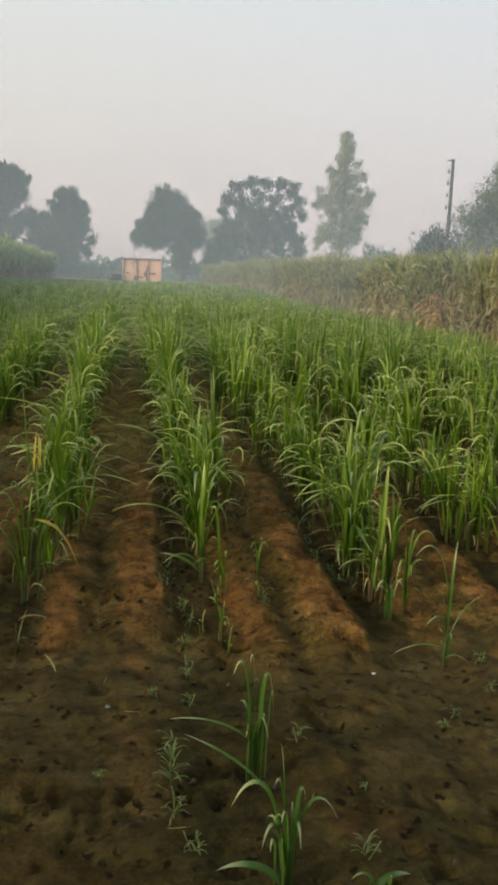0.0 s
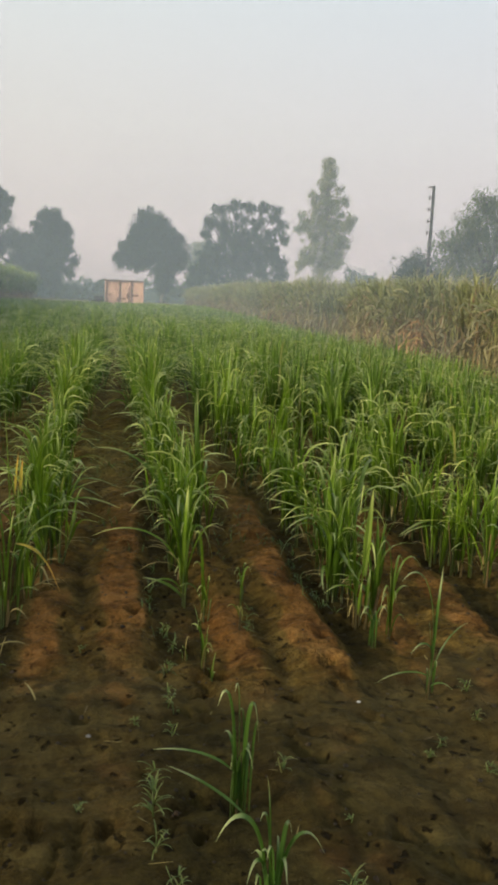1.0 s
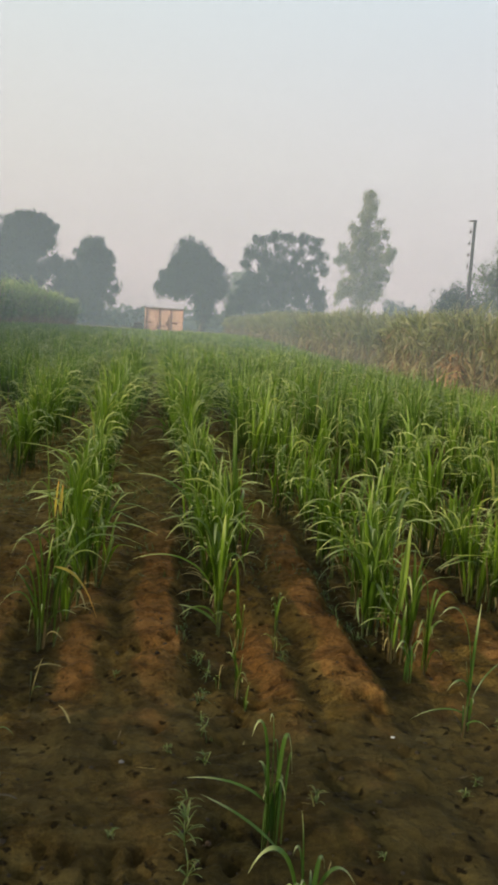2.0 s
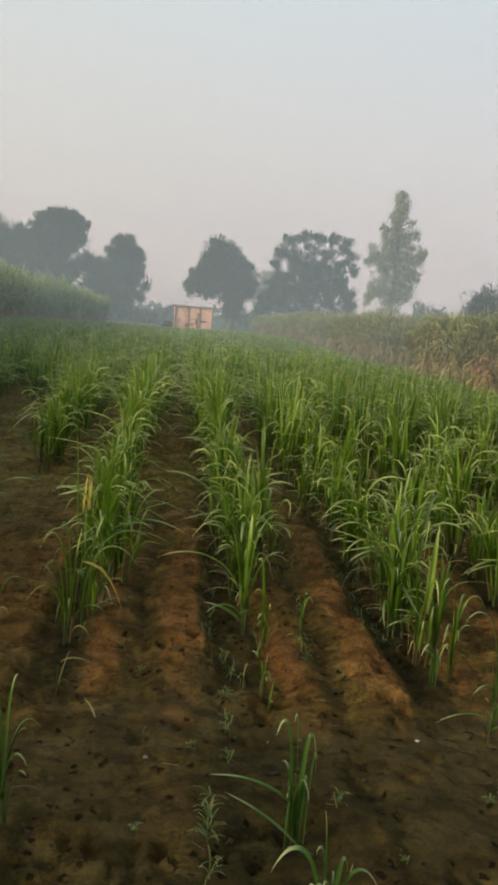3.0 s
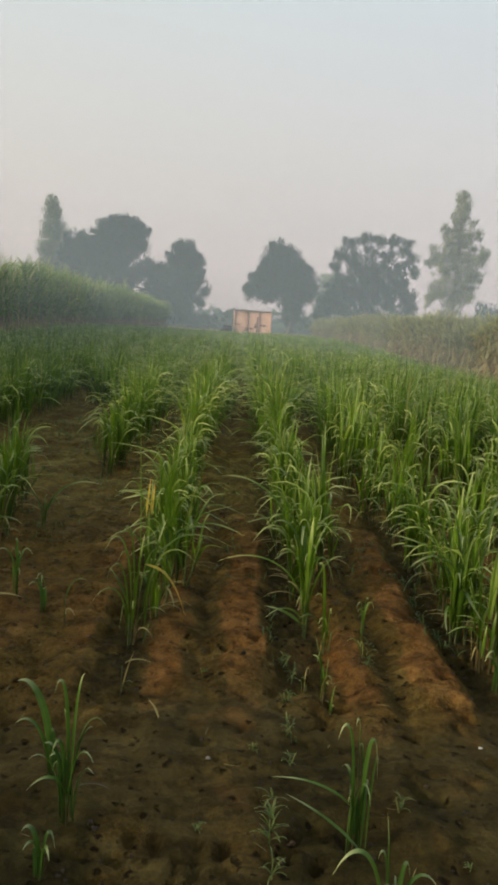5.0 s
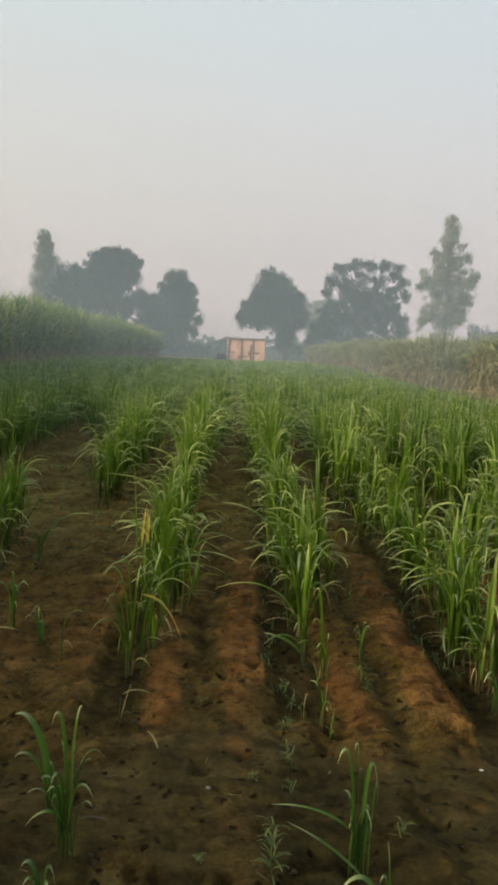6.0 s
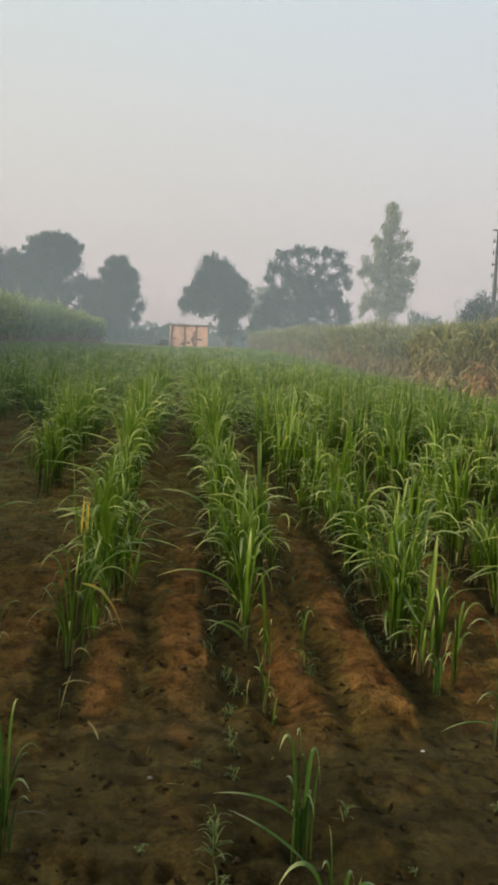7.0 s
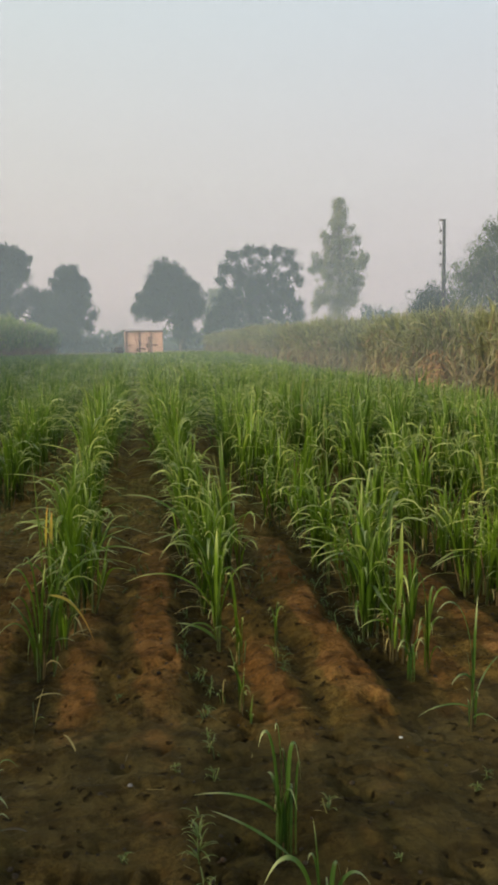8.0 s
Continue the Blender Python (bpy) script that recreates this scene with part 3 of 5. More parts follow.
def build_ground():
    xs = spaced([(-2600, 500), (-300, 60), (-40, 6), (-8, 0.25), (-3.2, 0.10), (-1.5, 0.013), (1.9, 0.013), (3.6, 0.10), (8, 0.25), (40, 6), (300, 60), (2600, 500)])
    ys = spaced([(-2600, 500), (-300, 60), (-20, 5), (0, 0.3), (1.5, 0.03), (1.75, 0.011), (3.4, 0.013), (5.0, 0.025), (8, 0.07), (14, 0.2), (40, 1.5), (110, 5), (400, 60), (3000, 500)])
    gx, gy = np.meshgrid(xs, ys)
    gz = ground_height(gx, gy)
    # hoof and spade marks
    rng = np.random.default_rng(4)
    nests = [(rng.uniform(-1.6, 2.2), 1.7 + 2.6 * rng.random()) for _ in range(26)]
    for k in range(560):
        px, py = rng.uniform(-1.8, 2.4), 1.6 + 3.6 * rng.random() ** 1.1
        if k % 5 < 3:
            cx, cy = nests[k % 26]
            px, py = cx + rng.normal(0, 0.11), cy + rng.normal(0, 0.09)
        rx, ry = rng.uniform(0.012, 0.038), rng.uniform(0.012, 0.030)
        if rng.random() < 0.09:
            rx, ry = rx * 1.3, ry * 1.3
        turn, depth = rng.uniform(0, math.pi), rng.uniform(0.014, 0.042)
        a, b = np.searchsorted(xs, (px - 0.15, px + 0.15))
        c, d = np.searchsorted(ys, (py - 0.15, py + 0.15))
        dx, dy = gx[c:d, a:b] - px, gy[c:d, a:b] - py
        u, v = dx * math.cos(turn) + dy * math.sin(turn), dy * math.cos(turn) - dx * math.sin(turn)
        r2 = (u / rx) ** 2 + (v / ry) ** 2
        gz[c:d, a:b] += -depth * np.exp(-r2 ** 1.4 * (1 + 0.5 * value_noise(gx[c:d, a:b] * 60, gy[c:d, a:b] * 60, 7)))
    ny, nx = gx.shape
    i, j = np.meshgrid(np.arange(ny - 1), np.arange(nx - 1), indexing="ij")
    a = i * nx + j
    quads = np.stack([a, a + 1, a + nx + 1, a + nx], -1).reshape(-1, 4)
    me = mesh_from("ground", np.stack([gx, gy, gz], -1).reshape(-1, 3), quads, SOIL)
    for name, layer in zip(("dry", "damp_shade", "silt"), soil_layers(gx, gy)):
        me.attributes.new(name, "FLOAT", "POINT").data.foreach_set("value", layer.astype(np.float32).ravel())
    tagged(new("ground", me), "tilled ochre-brown soil with furrows, banks and hoof marks", "field soil", kind="structure")


build_ground()


# ---- young sugarcane ----
def shoot_leaves(rng, n, height, spread):
    """Leaf sizes and bends for a clump: upright inner blades, blades hooked over at the tip, and old leaves arching outwards."""
    age = rng.random(n)
    head = rng.uniform(0, 2 * math.pi, n)
    kind = rng.random(n)
    upright, hooked = kind < 0.38, (kind >= 0.38) & (kind < 0.84)
    up = height * (0.03 + 0.36 * age)
    lean = np.where(upright, np.abs(rng.normal(0.02, 0.07, n)), np.where(hooked, np.abs(rng.normal(0.04, 0.07, n)), rng.uniform(0.10, 0.36, n)))
    bend = np.where(upright, rng.uniform(0.05, 0.55, n), np.where(hooked, rng.uniform(1.7, 2.9, n), rng.uniform(1.3, 2.3, n)))
    knee = np.where(upright, 0.85, np.where(hooked, rng.uniform(0.70, 0.90, n), rng.uniform(0.46, 0.66, n)))
    top = height * np.where(upright, rng.uniform(0.72, 1.08, n), np.where(hooked, rng.uniform(0.50, 1.02, n), rng.uniform(0.30, 0.72, n)))
    length = np.where(upright, top - up, np.where(hooked, (top - up) / (knee + 0.04), (top - 0.6 * up) / (knee + 0.10)))
    length = np.clip(length, 0.18 * height, 0.95 * height)
    power = rng.uniform(1.3, 2.6, n)
    width = rng.uniform(0.010, 0.027, n) * (0.7 + 0.4 * height)
    base = np.stack([np.cos(head), np.sin(head), np.zeros(n)], -1) * (spread * rng.random(n))[:, None]
    base[:, 2] = up
    return base, head, length, width, lean, bend, power, knee


def make_cane(rng, height, shoots, leaves, spread, label, group):
    """One young clump: short stalks and long arching leaves, each a part."""
    plant = new("sugarcane_plant")
    for k in range(shoots):
        turn, r = rng.uniform(0, 2 * math.pi), spread * math.sqrt(rng.random())
        foot = np.array([[r * math.cos(turn), r * math.sin(turn), -0.04]])
        tall = height * rng.uniform(0.34, 0.50)
        lean_x, lean_y = rng.normal(0, 0.07, 2)
        top = foot + np.array([[lean_x * tall * 2, lean_y * tall * 2, tall + 0.04]])
        tube = tubes(foot, top, np.array([0.0075]), np.array([0.0045]), 5, 3)
        part("stalk", mesh_from("stalk", *tube[:2], STALK, tube[2]), STALK, plant)
        share = leaves // shoots + (1 if k < leaves % shoots else 0)
        size = height * rng.uniform(0.72, 1.06)
        base, head, length, width, lean, bend, power, knee = shoot_leaves(rng, share, size, 0.008)
        rise = np.clip(base[:, 2:3] / tall, 0, 1)
        base = foot + (top - foot) * rise + base * np.array([1, 1, 0])
        for n in range(share):
            one = [v[n:n + 1] for v in (base, head, length, width, lean, bend, power)]
            blade = ribbons(*one, segs=12, folded=True, sway=rng.normal(0, 0.3, 1), knee=knee[n:n + 1], twist=rng.normal(0, (0.30, 0.6), (1, 2)), tight=0.20)
            # upright blades stop short of the painted tip sheen
            if bend[n] < 0.7:
                blade[2][:, 1] *= 0.74
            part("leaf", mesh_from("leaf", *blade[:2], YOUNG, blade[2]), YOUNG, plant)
    # old dry leaves round the foot
    for _ in range(3 + shoots // 3):
        turn = rng.uniform(0, 2 * math.pi)
        blade = ribbons(np.array([[0, 0, 0.08 * height]]), np.array([turn]), np.array([height * rng.uniform(0.22, 0.42)]), np.array([0.013]), np.array([rng.uniform(0.3, 0.9)]), np.array([rng.uniform(1.3, 2.1)]), np.array([1.2]), segs=5, folded=True)
        part("dry_leaf", mesh_from("dry_leaf", *blade[:2], STRAW, blade[2]), STRAW, plant, "withered straw-coloured lower leaf")
    return tagged(plant, label, "sugarcane", group)


def settle(x, y):
    return float(ground_height(np.array([x]), np.array([y]))[0]) - 0.005


def field_spots():
    """Every clump of the young field: x, y and height, nearest first."""
    starts = {-0.43: 3.98, 0.36: 4.06, 1.15: 3.70, 1.94: 4.25, -1.22: 7.8, -2.01: 12.5, 2.73: 4.6}
    spots = []
    for k, x in enumerate(ROWS):
        rng = np.random.default_rng(230 + k)
        y = next((s for r, s in starts.items() if abs(r - x) < 0.05), 6.0)
        while y < 58:
            gap = rng.random() < 0.02
            if not gap and -6.9 < x < 5.6:
                tall = 0.62 + 0.25 * min(1, max(0, (y - 3.5) / 5)) + rng.normal(0, 0.085)
                tall *= 1 + 0.10 * float(value_noise(np.array([x * 0.5]), np.array([y * 0.35]), 77)[0])
                tall *= 1 - 0.32 * min(1, max(0, (x - 3.4) / 1.6))
                tall = min(tall, 1.50 - 0.0168 * y)
                spots.append((x + rng.normal(0, (0.035 if y < 9 else 0.09) + (0.10 if x > 1.0 and y > 4.6 else 0.0)), y + rng.normal(0, 0.04), tall))
            y += rng.uniform(0.21, 0.33) * (0.76 if x > 1.5 else 0.9 if x > 0.9 else 1.0)
    spots += [(-1.54, 5.25, 0.66), (-1.56, 5.50, 0.74), (-1.60, 5.75, 0.80), (-1.62, 6.05, 0.84), (-1.66, 6.40, 0.88), (-1.74, 5.45, 0.80)]
    return sorted(spots, key=lambda s: s[0] ** 2 + s[1] ** 2)


SPOTS = field_spots()
NEAR_COUNT = 142


def plant_field():
    rng = np.random.default_rng(31)
    label, group = "leafy young green sugarcane clump planted in a soil furrow", "young sugarcane clumps"
    kinds = [make_cane(rng, 0.80, 7, 37, 0.08, label, group) for _ in range(10)]
    thin = "slim young green sugarcane clump at the start of its row"
    slim = [make_cane(rng, 0.80, 2, 13, 0.03, thin, group) for _ in range(4)]
    used = set()
    for n, (x, y, tall) in enumerate(SPOTS[:NEAR_COUNT]):
        chosen = slim if y < 4.3 and x < 0.9 or y < 3.9 else kinds
        kind = chosen[int(rng.integers(len(chosen)))]
        size = tall / 0.80
        m = pose(x, y, settle(x, y), rng.normal(0, 2), rng.normal(0, 2), rng.uniform(0, 360))
        if kind.name in used:
            ob = copy_thing(kind, m)
        else:
            ob = kind
            ob.matrix_basis = m
            used.add(kind.name)
        ob.scale = (0.5 + 0.5 * size, 0.5 + 0.5 * size, size)
    for kind in kinds + slim:
        if kind.name not in used:
            for child in list(kind.children):
                bpy.data.objects.remove(child)
            bpy.data.objects.remove(kind)


def plant_rest():
    """The rest of the field, joined."""
    rng = np.random.default_rng(37)
    pieces = []
    far = np.array(SPOTS[NEAR_COUNT:])
    far = far[far[:, 0] > -0.75 - 0.34 * far[:, 1]]
    for lo, hi, count, segs, wide, spread in ((0, 10, 52, 8, 0.85, 0.15), (10, 18, 54, 6, 0.82, 0.24), (18, 32, 46, 5, 1.05, 0.27), (32, 120, 34, 4, 1.7, 0.28)):
        group = far[(far[:, 1] >= lo) & (far[:, 1] < hi)]
        n = len(group) * count
        spot = np.repeat(group, count, 0)
        base, head, length, width, lean, bend, power, knee = shoot_leaves(rng, n, 0.8, spread)
        size = spot[:, 2] / 0.8
        base = base * np.stack([np.ones(n), np.ones(n), size], -1)
        base[:, 0] += spot[:, 0]
        base[:, 1] += spot[:, 1]
        base[:, 2] += ground_height(spot[:, 0], spot[:, 1])
        blades = ribbons(base, head, length * size, width * wide, lean * 0.65, bend, power, segs=segs, folded=False, knee=knee, twist=rng.normal(0, (0.35, 0.7), (n, 2)), tight=0.24)
        # only bent blades run on into the pale sheen colour
        blades[2][:, 1] *= np.repeat(np.where(bend < 0.7, 0.74, 1.0), 2 * (segs + 1))
        pieces.append(blades)
    v, q, u = joined(pieces)
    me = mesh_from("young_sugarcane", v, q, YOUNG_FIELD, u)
    tagged(new("young_sugarcane", me), "dense rows of leafy young green sugarcane across the field", "sugarcane", kind="stuff")


plant_field()
plant_rest()


# ---- tall sugarcane stands ----
def tall_stand(name, x_face, x_deep, y0, y1, height, label, dry_amount, green_low, seed, green, rusty=None):
    """A block of grown cane: bare stalks, hanging dry leaves on its face and green arching tops."""
    rng = np.random.default_rng(seed)
    sign = 1 if x_deep > x_face else -1
    spots = []
    for depth, gap in ((0.0, 0.30), (0.4, 0.34), (0.85, 0.38), (1.4, 0.45), (2.2, 0.6), (3.2, 0.8), (4.5, 1.0), (6.5, 1.4), (9.0, 1.8)):
        if depth > abs(x_deep - x_face):
            break
        y = y0 + rng.uniform(0, gap)
        while y < y1:
            ragged = 0.35 * float(value_noise(np.array([y * 0.25]), np.array([depth * 3.0]), seed)[0])
            tall = height * (1 - 0.16 * smooth(45, 78, y)) * (1 + 0.10 * float(value_noise(np.array([y * 0.45]), np.array([depth]), seed + 3)[0]) + rng.normal(0, 0.05))
            spots.append((x_face + sign * (depth + ragged * 0.5 + rng.uniform(-0.1, 0.15)), y, tall, depth))
            y += gap * rng.uniform(0.7, 1.3) * (1 + y / 160)
    spots = np.array(spots)
    front = spots[spots[:, 3] < 1.0]
    thing = new(name)
    # stalks
    rep = np.repeat(spots, 3, 0)
    n = len(rep)
    foot = np.stack([rep[:, 0] + rng.normal(0, 0.10, n), rep[:, 1] + rng.normal(0, 0.10, n), np.full(n, -0.03)], -1)
    top = foot + np.stack([rng.normal(0, 0.10, n), rng.normal(0, 0.10, n), rep[:, 2] * rng.uniform(0.55, 0.75, n)], -1)
    v, q, u = tubes(foot, top, np.full(n, 0.012), np.full(n, 0.008), 4, 2)
    part("stalks", mesh_from("stalks", v, q, TALL_STALK, u), TALL_STALK, thing, "bare upright cane stalks")
    # green tops
    rep = np.concatenate([np.repeat(front, 34, 0), np.repeat(spots[spots[:, 3] >= 1.0], 10, 0)])
    n = len(rep)
    head = rng.uniform(0, 2 * math.pi, n)
    base = np.stack([rep[:, 0] + rng.normal(0, 0.13, n), rep[:, 1] + rng.normal(0, 0.13, n), rep[:, 2] * rng.uniform(green_low, 0.82, n)], -1)
    grow = np.minimum(rep[:, 2] * 1.12 - base[:, 2], rng.uniform(0.7, 1.25, n))
    bend = np.where(rng.random(n) < 0.6, rng.uniform(1.2, 2.6, n), rng.uniform(0.1, 0.7, n))
    v, q, u = ribbons(base, head, grow, rng.uniform(0.015, 0.030, n) * (1 + rep[:, 1] / 70), np.abs(rng.normal(0.28, 0.24, n)), bend, rng.uniform(1.2, 2.6, n), segs=4, folded=False, twist=rng.normal(0, (0.5, 0.9), (n, 2)))
    part("green_leaves", mesh_from("green_leaves", v, q, green, u), green, thing, "green arching cane leaves")
    # hanging dry leaves
    rep = np.repeat(front, int(22 * dry_amount), 0)
    n = len(rep)
    head = rng.uniform(0, 2 * math.pi, n)
    base = np.stack([rep[:, 0] + rng.normal(0, 0.12, n), rep[:, 1] + rng.normal(0, 0.15, n), rep[:, 2] * rng.uniform(0.14, 0.84, n)], -1)
    v, q, u = ribbons(base, head, rng.uniform(0.30, 0.70, n), rng.uniform(0.012, 0.028, n) * (1 + rep[:, 1] / 70), np.where(rng.random(n) < 0.6, rng.uniform(1.5, 2.9, n), rng.uniform(0.1, 1.2, n)), rng.uniform(0.1, 0.9, n), rng.uniform(0.6, 1.6, n), segs=3, folded=False, twist=rng.normal(0, (0.6, 0.9), (n, 2)))
    v[:, 2] = np.maximum(v[:, 2], 0.01)
    part("dry_leaves", mesh_from("dry_leaves", v, q, TALL_DRY, u), TALL_DRY, thing, "hanging straw-brown dry leaves")
    # a red-brown withered patch
    if rusty:
        px, py, n = rusty[0], rusty[1], 260
        base = np.stack([px + rng.normal(0, 0.10, n), py + rng.normal(0, 0.30, n), rng.uniform(0.25, 1.15, n)], -1)
        v, q, u = ribbons(base, rng.uniform(0, 2 * math.pi, n), rng.uniform(0.2, 0.5, n), rng.uniform(0.014, 0.032, n), rng.uniform(1.4, 2.9, n), rng.uniform(0.1, 0.8, n), rng.uniform(0.6, 1.6, n), segs=3, folded=False, twist=rng.normal(0, (0.6, 0.9), (n, 2)))
        v[:, 2] = np.maximum(v[:, 2], 0.01)
        part("rusty_leaves", mesh_from("rusty_leaves", v, q, RUST_LEAF, u), RUST_LEAF, thing, "withered red-brown cane leaves")
    return tagged(thing, label, "sugarcane", kind="stuff")


tall_stand("tall_sugarcane", 6.7, 17, 6, 78, 1.84, "stand of tall ripe sugarcane with brown dry lower leaves", 2.2, 0.42, 51, RIPE_GREEN, (6.45, 18.0))
# continued unseen past the camera, added to shade the left and near ground
tall_stand("tall_sugarcane", -7.0, -17, -9, 78, 2.66, "stand of tall green sugarcane at the field edge", 0.75, 0.30, 52, TALL_GREEN)


def dry_margin():
    """Yellowed grass on the narrow strip between the young field and the ripe cane."""
    rng = np.random.default_rng(57)
    n = 9000
    y = 7 + 36 * rng.random(n) ** 1.3
    x = rng.uniform(5.5, 6.7, n)
    base = np.stack([x, y, ground_height(x, y) - 0.01], -1)
    v, q, u = ribbons(base, rng.uniform(0, 6.28, n), rng.uniform(0.18, 0.46, n), rng.uniform(0.008, 0.018, n) * (1 + y / 40), np.abs(rng.normal(0.2, 0.2, n)), rng.uniform(0.3, 1.9, n), rng.uniform(1.2, 2.4, n), segs=4, folded=False, twist=rng.normal(0, (0.5, 0.8), (n, 2)))
    tagged(new("dry_grass", mesh_from("dry_grass", v, q, DRY_GRASS, u)), "yellowed rough grass along the foot of the ripe cane", "grass", kind="stuff")


dry_margin()


# ---- trees ----
def tree(name, label, x, y, lobes, trunk_top, trunk_r, leaves, leaf, leaf_mat, bark, seed, droop=0.0, shift=0.0, loose=1.0, core=0.5):
    """A tree with tapered trunk, limbs to every lobe, and a crown of many small leaf sprays with gaps.
    lobes: sideways and forward offset, height of centre, half width, half height, share of the leaves."""
    rng = np.random.default_rng(seed)
    thing = new(name)
    thing.location = (x, y, 0)
    lean_top = np.array([[shift, 0, trunk_top]])
    v, q, u = tubes(np.array([[0, 0, -0.2]]), lean_top, np.array([trunk_r]), np.array([trunk_r * 0.45]), 9, 6, np.array([[0.15, 0.1, 0]]))
    part("trunk", mesh_from("trunk", v, q, bark, u), bark, thing)
    pieces = []
    total = sum(l[5] for l in lobes)
    for dx, dy, z, rw, rh, share in lobes:
        goal = np.array([[dx, dy, z + 0.2 * rh]])
        start = np.array([[shift * 0.6, 0, trunk_top * rng.uniform(0.55, 0.9)]])
        limb = tubes(start, goal, np.array([trunk_r * 0.40]), np.array([0.03]), 6, 5, np.array([[0, 0, 0.12 * rh]]))
        part("limb", mesh_from("limb", *limb[:2], bark, limb[2]), bark, thing)
        twigs = 7
        ends = goal + np.stack([rng.normal(0, rw * 0.5, twigs), rng.normal(0, rw * 0.5, twigs), rng.normal(0.1 * rh, rh * 0.45, twigs)], -1)
        twig = tubes(np.repeat(goal, twigs, 0) - np.array([[0, 0, 0.3 * rh]]), ends, np.full(twigs, 0.05), np.full(twigs, 0.015), 4, 2)
        part("twigs", mesh_from("twigs", *twig[:2], bark, twig[2]), bark, thing)
        count = int((1.5 if droop else 1.9) * leaves * share / total)
        inner = 0 if droop else int(core * count)
        sprays = max(9, int((count - inner) / (30 if droop else 60)))
        d = rng.normal(0, 1, (sprays + inner, 3))
        d /= np.linalg.norm(d, axis=1, keepdims=True)
        reach = np.concatenate([rng.uniform(0.12, 1.0, sprays) ** 0.6 if droop else rng.uniform(0.6, 1.14, sprays), 0.84 * rng.random(inner) ** 0.4])
        wob = 1 + 0.16 * value_noise(d[:, 0] * 2.2 + seed, d[:, 2] * 2.2, seed)
        mid = d * (reach * wob)[:, None] * np.array([rw, rw, rh]) + np.array([dx, dy, z])
        pick = rng.integers(0, sprays, count - inner)
        r = rng.uniform(0.18, 0.46, sprays)[pick] * loose
        c = mid[pick] + np.clip(rng.normal(0, 1, (count - inner, 3)), -1.2, 1.2) * r[:, None] * np.array([1, 1, 0.8])
        c = np.concatenate([c, mid[sprays:]])
        c[:, 2] = np.maximum(c[:, 2], 0.3)
        # each leaf spray is a small folded blade
        head = rng.uniform(0, 2 * math.pi, count)
        lean = np.clip(rng.normal(1.2 + droop, 0.6, count), 0, 3.0)
        pieces.append(ribbons(c, head, leaf * rng.uniform(0.8, 1.7, count), leaf * rng.uniform(0.6, 1.05, count), lean, rng.uniform(0.1, 0.7, count), np.ones(count), segs=1, folded=False))
    v, q, u = joined(pieces)
    part("crown", mesh_from("crown", v, q, leaf_mat, u), leaf_mat, thing, "dense leafy crown")
    return tagged(thing, label, "tree")


# mango-like tree beside the hut
tree("tree", "round dark green tree beside the brick hut", 5.2, 96,
     [(-1.6, 0, 8.5, 1.6, 1.2, 2.6), (-2.6, 0, 6.9, 1.5, 1.6, 3), (-0.2, 0, 7.1, 1.8, 1.8, 4), (1.0, 0, 6.7, 1.2, 1.3, 2), (1.5, 0, 5.3, 1.1, 1.2, 1.8), (-3.5, 0, 5.2, 1.5, 1.2, 2.2), (-4.4, 0, 4.3, 0.8, 0.7, 0.8),
      (-1.5, 0, 5.3, 2.0, 1.6, 4), (0.6, 0, 4.2, 1.4, 1.6, 2.6), (0.3, 0, 2.3, 1.0, 1.6, 2.4), (-2.4, 0, 4.1, 1.4, 0.8, 1.4), (1.9, 0, 4.2, 0.5, 0.5, 0.4), (-0.3, 0, 3.4, 0.9, 0.9, 1.0), (-1.0, 0, 8.1, 1.5, 1.2, 2.2), (-3.0, 0, 6.2, 1.2, 1.2, 1.6), (-0.6, 0, 5.9, 1.6, 1.4, 2.4)],
     5.0, 0.36, 21000, 0.27, TREE_DARK, BARK, 61, 0.0, 0.3)
# broad tree with an open, lacy top
tree("tree", "broad dark tree with an open lacy crown", 14.8, 105,
     [(-2.6, 0, 11.0, 1.1, 0.7, 0.62), (-0.9, 0, 11.5, 1.1, 0.65, 0.55), (1.0, 0, 11.5, 1.1, 0.7, 0.62), (2.7, 0, 11.6, 1.1, 0.7, 0.62), (4.2, 0, 10.9, 0.95, 0.8, 0.6), (-3.8, 0, 9.7, 0.9, 0.9, 0.6), (-2.2, 0, 9.3, 1.2, 0.9, 0.8),
      (0.2, 0, 9.8, 1.1, 0.9, 0.6), (2.3, 0, 9.8, 1.1, 0.9, 0.62), (4.9, 0, 9.3, 0.8, 0.9, 0.5), (5.4, 0, 8.0, 0.7, 0.7, 0.4), (-4.2, 0, 8.2, 0.7, 0.7, 0.4), (-1.3, 0, 8.1, 1.6, 1.1, 1.3), (1.2, 0, 7.9, 1.7, 1.2, 1.7), (3.6, 0, 8.1, 1.2, 1.0, 0.9),
      (-0.2, 0, 5.6, 3.8, 1.9, 6), (3.3, 0, 5.6, 2.1, 1.6, 2.8), (-3.2, 0, 5.5, 2.0, 1.9, 2.6), (5.2, 0, 4.9, 0.9, 0.8, 0.7), (5.4, 0, 3.5, 1.0, 0.9, 0.8), (0.2, 0, 3.0, 5.2, 1.8, 5.5), (-4.4, 0, 3.2, 1.7, 1.9, 2), (4.3, 0, 6.6, 0.8, 0.6, 0.5)],
     6.5, 0.42, 19000, 0.27, TREE_DARK, BARK, 62, 0.0, 0.0, 0.9, 0.3)
